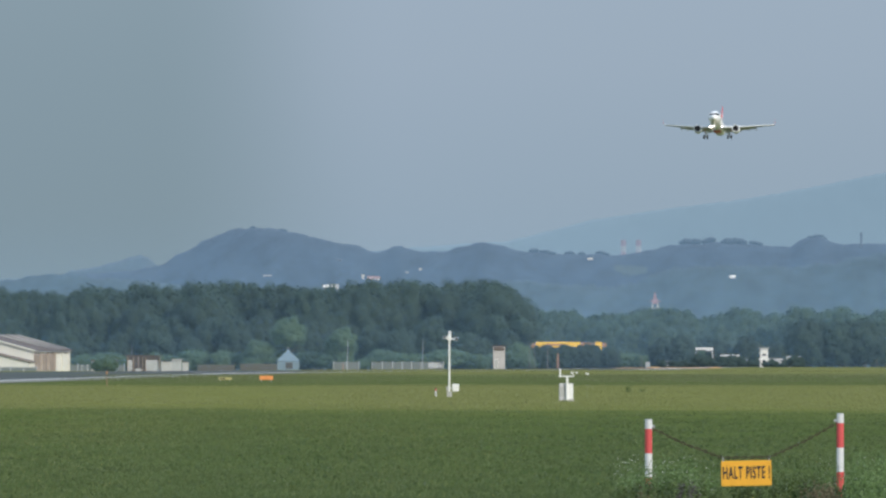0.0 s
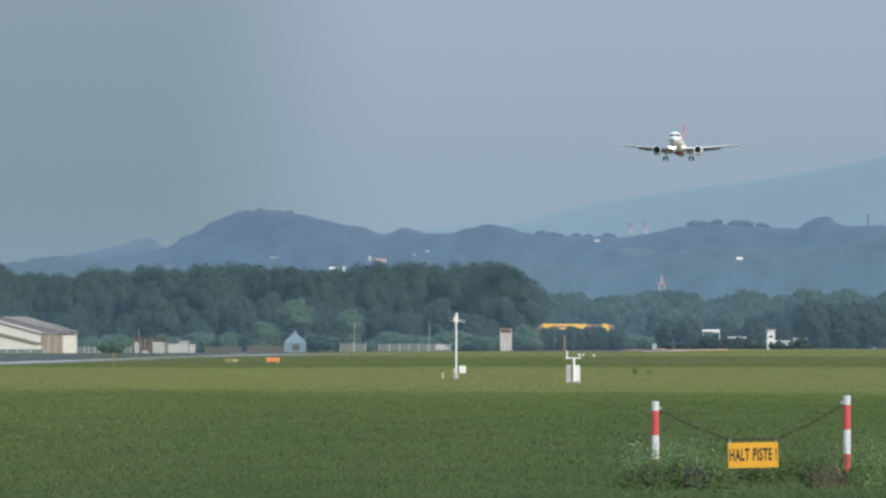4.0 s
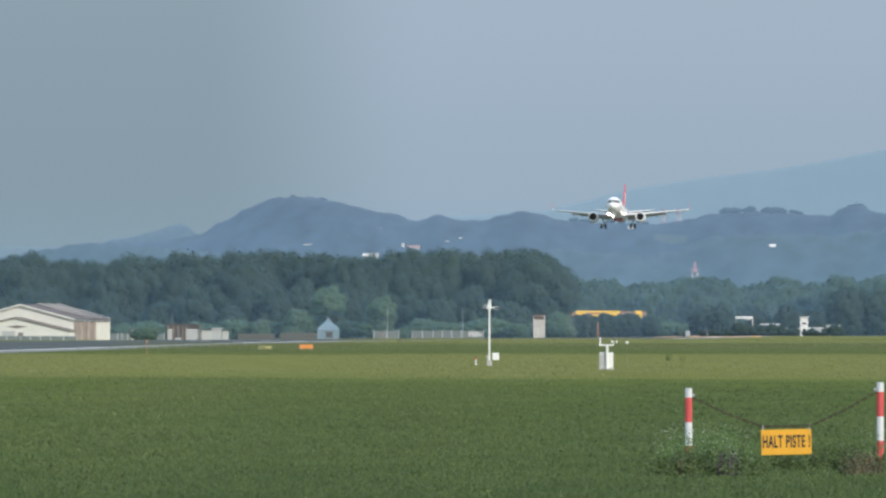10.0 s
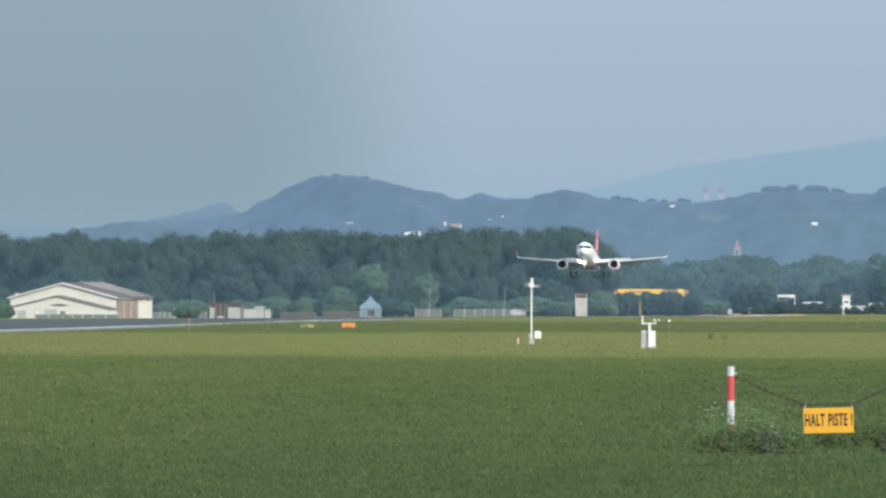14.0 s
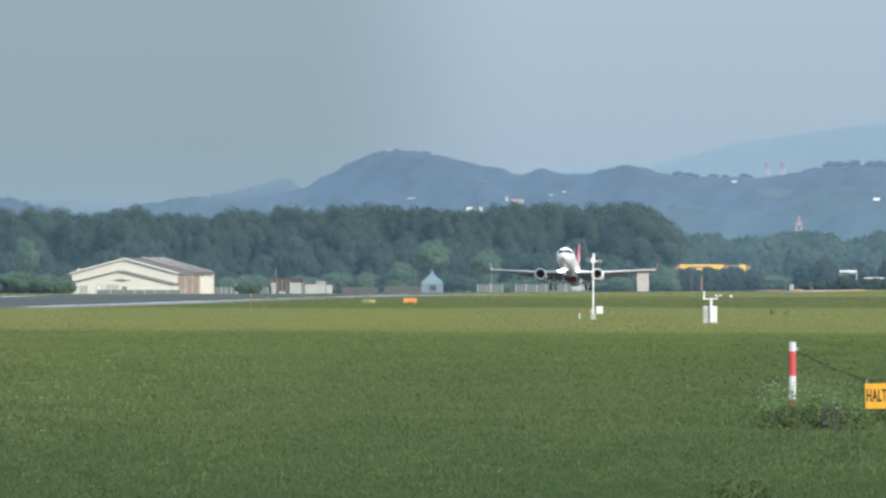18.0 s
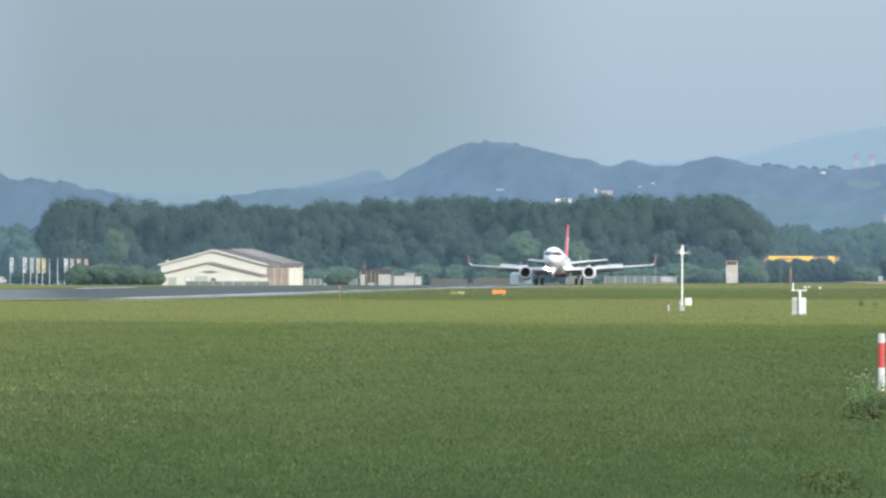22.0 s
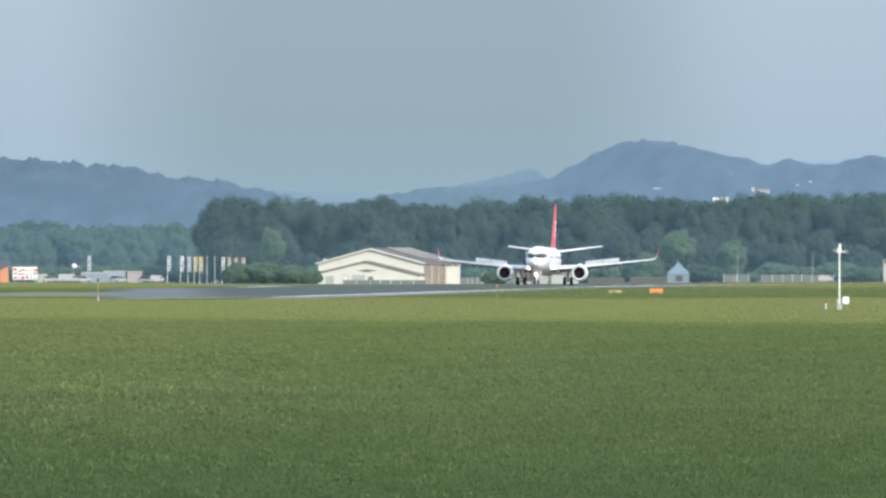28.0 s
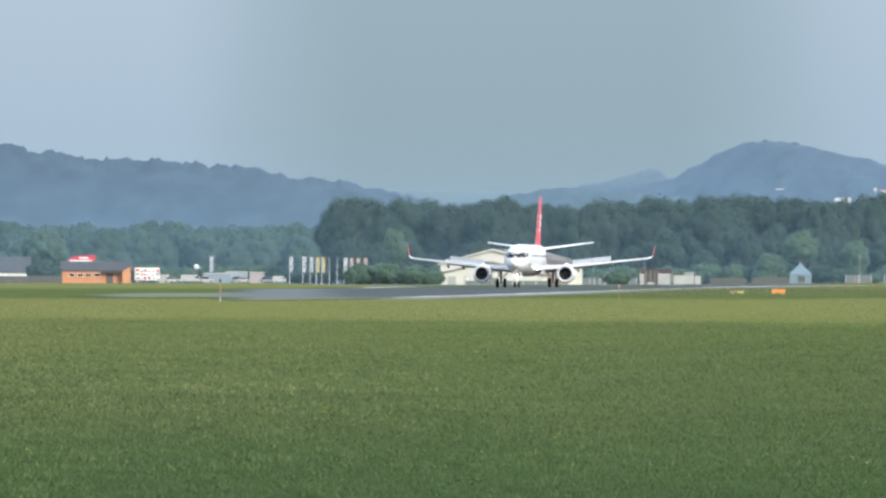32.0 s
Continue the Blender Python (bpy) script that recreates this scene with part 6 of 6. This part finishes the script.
for k, (u0, u1, rise) in enumerate(((1660, 1694, 10), (1700, 1720, 10), (1734, 1776, 11), (1783, 1803, 7), (1395, 1408, 7), (1413, 1436, 6), (1455, 1470, 5), (1480, 1490, 5), (1510, 1530, 5), (898, 906, 4), (950, 962, 4), (1884, 1916, 3))):
    crest_clump(u0, u1, rise, 80 + k)


# ---- meadow: standing grass, weeds and flowers ----
def scatter_blades(name, count, y0, y1, tall, wide, mat, label, seed, per=5, spread=0.22, u0=-520, u1=2090, bend=0.9, taper=False, edge=0):
    """Tufts of single blades, thinning out with distance; one mesh."""
    rng = np.random.default_rng(seed)
    y = y0 * (y1 / y0) ** rng.random(count)
    u = rng.random(count)
    u = u0 + (u1 - u0) * (1 - np.sqrt(1 - u) if taper else u)
    x = y * np.tan((u - AXIS) / GRID)
    patch = np.array([noise.noise((a * 60 / b, b * 0.12 * 150 / b, seed)) + 0.6 * noise.noise((a * 0.12, b * 0.06, seed)) for a, b in zip(x, y)])
    keep = rng.random(count) < 0.75 + patch
    if y0 > 120:
        keep &= rng.random(count) < np.log(y / y0) / 0.32
    if y1 < 600:
        keep &= rng.random(count) < np.log(y1 / y) / 0.32
    if edge:
        keep &= (y + MOWN_SLANT * (x + 45) > 605 + 14 * rng.normal(size=count)) == (edge > 0)
    x, y, patch = x[keep], y[keep], patch[keep]
    n = len(x)
    x, y, patch = np.repeat(x, per), np.repeat(y, per), np.repeat(patch, per)
    m = n * per
    grow = np.sqrt(y / 130.0)
    x = x + rng.normal(size=m) * spread * grow
    y = y + rng.normal(size=m) * spread * grow
    z = ground_levels(x, y)
    h = tall * rng.uniform(0.45, 1.15, m) * (1 + 0.45 * patch)
    w = wide * grow * rng.uniform(0.6, 1.4, m)
    a = rng.uniform(0, 6.283, m)
    lean = rng.normal(size=(m, 2)) * bend * h[:, None]
    base0 = np.stack((x - w * np.cos(a), y - w * np.sin(a), z - 0.03), 1)
    base1 = np.stack((x + w * np.cos(a), y + w * np.sin(a), z - 0.03), 1)
    tip = np.stack((x + lean[:, 0], y + lean[:, 1], z + h), 1)
    verts = np.stack((base0, base1, tip), 1).reshape(-1, 3)
    mesh = bpy.data.meshes.new(name)
    mesh.vertices.add(3 * m)
    mesh.vertices.foreach_set("co", verts.ravel())
    mesh.loops.add(3 * m)
    mesh.loops.foreach_set("vertex_index", np.arange(3 * m, dtype=np.int32))
    mesh.polygons.add(m)
    mesh.polygons.foreach_set("loop_start", np.arange(0, 3 * m, 3, dtype=np.int32))
    mesh.update(calc_edges=True)
    mesh.materials.append(mat)
    tagged(new(name, mesh), label, "grass", kind="stuff")


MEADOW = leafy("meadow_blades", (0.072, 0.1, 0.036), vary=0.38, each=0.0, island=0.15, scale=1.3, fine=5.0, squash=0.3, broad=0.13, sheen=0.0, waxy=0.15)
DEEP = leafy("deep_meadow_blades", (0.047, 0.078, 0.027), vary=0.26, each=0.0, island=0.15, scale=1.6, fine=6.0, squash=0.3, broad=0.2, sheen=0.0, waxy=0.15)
ROUGH = leafy("rough_strip_blades", (0.106, 0.122, 0.055), vary=0.3, each=0.0, island=0.12, scale=0.2, fine=1.2, sheen=0.0, waxy=0.15)
SEEDY = leafy("seed_head_blades", (0.104, 0.126, 0.046), vary=0.3, each=0.0, broad=0.25, scale=1.0, fine=5.0, sheen=0.0, waxy=0.15)
RIPE = leafy("ripe_grass_blades", (0.122, 0.138, 0.048), vary=0.35, each=0.0, scale=1.0, fine=5.0, sheen=0.0, waxy=0.15)
MOWN = leafy("mown_blades", (0.15, 0.162, 0.063), vary=0.22, each=0.0, island=0.12, scale=0.12, fine=0.9, sheen=0.0, waxy=0.15)
WEED = leafy("weed_leaves", (0.07, 0.098, 0.035), vary=0.6, each=0.0, scale=0.8, fine=5.0, sheen=0.0, waxy=0.15)
BROWN_WEED = leafy("dry_weed_stems", (0.1, 0.085, 0.05), vary=0.4, each=0.0, scale=0.8, fine=5.0, sheen=0.0, waxy=0.15)
# Darker copy of the weed leaves, with shade put into the colour.
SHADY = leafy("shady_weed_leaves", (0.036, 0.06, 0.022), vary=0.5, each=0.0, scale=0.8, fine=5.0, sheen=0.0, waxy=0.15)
DEAD = leafy("withered_stalks", (0.07, 0.06, 0.062), vary=0.4, each=0.0, scale=0.8, fine=5.0, thin=0.2, sheen=0.0, waxy=0.1)
FLOWER_WHITE = material("white_umbels", (0.6, 0.6, 0.54), rough=0.8, vary=0.1)
FLOWER_YELLOW = material("yellow_petals", (0.55, 0.45, 0.06), rough=0.8, vary=0.15)
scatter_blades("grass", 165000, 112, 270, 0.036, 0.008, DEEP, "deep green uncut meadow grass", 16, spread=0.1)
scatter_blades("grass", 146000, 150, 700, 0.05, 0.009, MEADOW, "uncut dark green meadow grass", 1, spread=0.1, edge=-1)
scatter_blades("seeding_grass", 29000, 165, 700, 0.075, 0.006, SEEDY, "pale seeding grass among the meadow", 2, per=3, spread=0.3)
scatter_blades("seeding_grass", 38000, 170, 640, 0.075, 0.006, SEEDY, "pale seeding grass among the meadow", 12, per=3, spread=0.3, u1=1500, taper=True)
scatter_blades("ripe_grass", 34000, 330, 640, 0.085, 0.007, RIPE, "yellowish ripe grass in the meadow", 35, per=3, spread=0.3, u1=1400, taper=True)
scatter_blades("leafy_tufts", 12000, 112, 420, 0.06, 0.014, WEED, "dark leafy tufts in the meadow", 13, per=6, spread=0.09)
scatter_blades("mown_grass", 80000, 530, 1290, 0.06, 0.013, MOWN, "pale mown grass strip", 8, per=4, spread=0.4, edge=1)
scatter_blades("far_grass", 30000, 1290, 1660, 0.08, 0.02, ROUGH, "darker uncut grass along the runway", 14, per=4, spread=0.5, u0=600)
scatter_blades("far_mown_grass", 26000, 1620, 2900, 0.08, 0.022, MOWN, "pale mown grass beyond the dark strip", 15, per=4, spread=0.6, u0=1000)
def scatter_plants(name, count, u0, u1, y0, y1, tall, leaf, mat, label, seed, leaves=34):
    """Branching weeds: thin stems with small leaves up their length, tallest in the middle of the patch."""
    rng = np.random.default_rng(seed)
    y = rng.uniform(y0, y1, count)
    k = rng.beta(1.7, 1.7, count)
    x = y * np.tan((u0 + (u1 - u0) * k - AXIS) / GRID)
    z = ground_levels(x, y)
    h = tall * rng.uniform(0.45, 1.0, count) * (0.55 + 0.45 * np.sin(np.pi * k))
    lean = rng.normal(size=(count, 2)) * 0.16 * h[:, None]
    foot, top = np.stack((x, y, z - 0.03), 1), np.stack((x + lean[:, 0], y + lean[:, 1], z + h), 1)
    side = np.zeros((count, 3))
    side[:, 0] = 0.006
    stems = np.stack((foot - side, foot + side, top + side * 0.3, top - side * 0.3), 1)
    m = count * leaves
    t = rng.uniform(0.08, 1.0, m)
    stem = np.repeat(np.arange(count), leaves)
    turn, out = rng.uniform(0, 6.283, m), np.repeat(h, leaves) * rng.uniform(0.04, 0.3, m) * (1.15 - 0.8 * t)
    p = foot[stem] + (top - foot)[stem] * t[:, None] + np.stack((out * np.cos(turn), out * np.sin(turn), 0.03 * rng.normal(size=m)), 1)
    along = np.stack((np.cos(turn), np.sin(turn), rng.normal(size=m) * 0.6), 1)
    along /= np.linalg.norm(along, axis=1)[:, None]
    across = np.cross(along, rng.normal(size=(m, 3)))
    across /= np.linalg.norm(across, axis=1)[:, None]
    e = (leaf * rng.uniform(0.5, 1.4, m) * (1.2 - 0.5 * t))[:, None]
    blades = np.stack((p - along * e * 0.5, p + across * e * 0.28, p + along * e * 0.6, p - across * e * 0.28), 1)
    quads = np.concatenate((stems, blades)).reshape(-1, 3)
    mesh = bpy.data.meshes.new(name)
    mesh.from_pydata(quads.tolist(), [], np.arange(len(quads)).reshape(-1, 4).tolist())
    mesh.materials.append(mat)
    tagged(new(name, mesh), label, "weeds", kind="stuff")


TALL_WEED = leafy("tall_weed_leaves", (0.086, 0.132, 0.048), vary=0.5, each=0.0, scale=0.8, fine=5.0, sheen=0.0, waxy=0.15)
scatter_plants("weeds", 150, 1545, 1725, 209, 223, 0.72, 0.05, TALL_WEED, "tall leafy green weeds round a barrier post", 51)
scatter_plants("weeds", 110, 1540, 1735, 206, 216, 0.42, 0.06, WEED, "leafy weeds at the foot of a barrier post", 52)
scatter_plants("weeds", 120, 1925, 2050, 210, 222, 0.82, 0.05, TALL_WEED, "tall leafy green weeds round a barrier post", 53)
scatter_plants("weeds", 130, 1735, 1960, 217, 226, 0.42, 0.06, WEED, "leafy weeds under the hanging sign", 54)
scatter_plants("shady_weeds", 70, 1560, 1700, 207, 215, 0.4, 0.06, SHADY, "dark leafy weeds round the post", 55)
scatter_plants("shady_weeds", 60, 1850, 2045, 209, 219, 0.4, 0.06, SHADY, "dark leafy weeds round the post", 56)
scatter_plants("withered_weeds", 10, 1652, 1692, 206, 210, 0.5, 0.06, DEAD, "dark withered weeds in the green", 57)
scatter_plants("dry_weeds", 26, 1872, 1952, 207, 213, 0.4, 0.05, BROWN_WEED, "dry reddish weeds at the foot of a post", 58)
scatter_plants("dry_weeds", 14, 1580, 1625, 207, 212, 0.34, 0.05, BROWN_WEED, "dry reddish weeds at the foot of a post", 59)
scatter_plants("shady_weeds", 44, 1455, 1575, 138, 150, 0.11, 0.05, WEED, "dark leafy weeds in a patch of the meadow", 60)
scatter_plants("weeds", 9, 340, 430, 138, 148, 0.07, 0.04, WEED, "low leafy weeds in the meadow", 62)
scatter_plants("weeds", 10, 915, 1010, 138, 149, 0.07, 0.04, WEED, "low leafy weeds in the meadow", 63)
scatter_plants("scrub", 7, 1545, 1600, 960, 985, 0.6, 0.12, WEED, "small dark scrub in the mown strip", 61, leaves=22)
# Sunlight on scattered grass tips is painted as a paler blade colour.
SUN_TINT = leafy("sun_tinted_blades", (0.19, 0.2, 0.075), vary=0.3, each=0.0, scale=1.0, fine=5.0, sheen=0.0, waxy=0.15)
scatter_blades("sunlit_tufts", 3600, 190, 580, 0.075, 0.011, SUN_TINT, "yellowish grass tufts coloured lighter as if sunlit", 71, per=4, spread=0.07, u1=750, taper=True, bend=1.2)
# Low tufts in the shade-dark weed colour, between the paler ones.
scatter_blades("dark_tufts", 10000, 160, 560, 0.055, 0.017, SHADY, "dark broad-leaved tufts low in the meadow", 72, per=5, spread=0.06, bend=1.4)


def scatter_flowers(name, count, y0, y1, size, tall, mat, label, seed, u0=-520, u1=2090):
    rng = np.random.default_rng(seed)
    verts, faces = [], []
    for k in range(count):
        y = y0 * (y1 / y0) ** rng.random()
        x = y * math.tan((rng.uniform(u0, u1) - AXIS) / GRID)
        if noise.noise((x * 0.7, y * 0.05, seed)) < rng.uniform(-0.3, 0.3):
            continue
        z = ground_z(x, y) + tall * rng.uniform(0.4, 1.1)
        r = size * rng.uniform(0.5, 1.2)
        b = len(verts)
        verts += [(x, y, z + r * 0.25)] + [(x + r * math.cos(i * 1.2566), y + r * math.sin(i * 1.2566), z + r * 0.12 * rng.normal()) for i in range(5)] 
        faces += [(b, b + 1 + i, b + 1 + (i + 1) % 5) for i in range(5)]
    mesh = bpy.data.meshes.new(name)
    mesh.from_pydata(verts, [], faces)
    mesh.materials.append(mat)
    tagged(new(name, mesh), label, "flowers", kind="stuff")


scatter_flowers("white_flowers", 320, 204, 224, 0.016, 0.62, FLOWER_WHITE, "white umbel flowers round the barrier posts", 27, 1540, 1720)
scatter_flowers("white_flowers", 200, 206, 226, 0.015, 0.62, FLOWER_WHITE, "white umbel flowers round the barrier posts", 28, 1900, 2050)
scatter_flowers("white_flowers", 360, 150, 400, 0.011, 0.22, FLOWER_WHITE, "scattered white meadow flowers", 6)
scatter_flowers("yellow_flowers", 900, 150, 400, 0.012, 0.22, FLOWER_YELLOW, "scattered yellow meadow flowers", 7)


# ---- what moves ----
# seconds, distance along the runway, wheel height, nose-up and heading offset in degrees
FLIGHT = [
    (0, 3660.5, 57.23, 7.40, 1.20), (1, 3595.6, 53.22, 7.40, 1.22), (2, 3530.4, 49.93, 7.40, 1.24),
    (3, 3465.1, 47.08, 7.00, 1.26), (4, 3394.5, 44.03, 6.60, 1.28), (5, 3324.2, 40.92, 6.30, 1.30),
    (6, 3254.2, 37.66, 6.00, 1.32), (7, 3176.7, 33.45, 5.90, 1.34), (8, 3100.3, 29.38, 5.80, 1.36),
    (9, 3024.9, 25.73, 5.45, 1.38), (10, 2957.6, 22.41, 5.10, 1.40), (11, 2890.7, 18.83, 4.90, 1.33),
    (12, 2824.4, 14.95, 5.10, 1.27), (13, 2758.7, 11.15, 5.40, 1.20), (14, 2695.4, 7.66, 6.00, 1.13),
    (15, 2632.7, 5.53, 7.20, 1.07), (16, 2570.4, 3.41, 8.20, 1.00), (17, 2508.7, 1.87, 8.90, 0.90),
    (18, 2447.6, 0.96, 9.20, 0.80), (19, 2387.2, 0.28, 8.90, 0.70), (20, 2321.7, 0.20, 7.70, 0.60),
    (21, 2257.7, 0.22, 6.00, 0.40), (22, 2195.6, 0.24, 4.10, 0.20), (23, 2134.8, 0.26, 3.00, -0.00),
    (24, 2079.3, 0.28, 2.00, -0.20), (25, 2024.7, 0.30, 1.40, -0.20), (26, 1971.0, 0.31, 0.90, -0.20),
    (27, 1918.4, 0.33, 0.60, -0.20), (28, 1866.8, 0.34, 0.50, -0.20), (29, 1813.9, 0.36, 0.45, -0.20),
    (30, 1762.4, 0.38, 0.30, -0.20), (31, 1712.3, 0.40, 0.20, -0.20), (32, 1663.6, 0.36, 0.10, -0.20),
]


def motions():
    walk(airliner, [(t, pose(RUNWAY_X, y, z, -pitch, 0, -turn)) for t, y, z, pitch, turn in FLIGHT])
    # the wings bend upwards in flight, and the struts hang out until the wheels bear the weight
    for wing, side in WINGS:
        root = Vector((side * 1.5, 0, 2.2))
        walk(wing, [(t, Matrix.Translation(root) @ Matrix.Rotation(radians(-side * bend), 4, "Y") @ Matrix.Translation(-root)) for t, bend in ((0, 2.6), (17.5, 2.4), (20.5, 0.7), (24, 0), (32, 0))])
    for leg in LEGS:
        walk(leg, [(t, pose(0, 0, drop)) for t, drop in ((0, -0.4), (18, -0.4), (19.4, 0), (32, 0))])
    for panel, place, hinge in SPOILERS:
        walk(panel, [(t, Matrix.Translation(place) @ Matrix.Rotation(radians(lift), 4, hinge)) for t, lift in ((0, 0), (19.4, 0), (20.4, 42), (32, 42))])


motions()
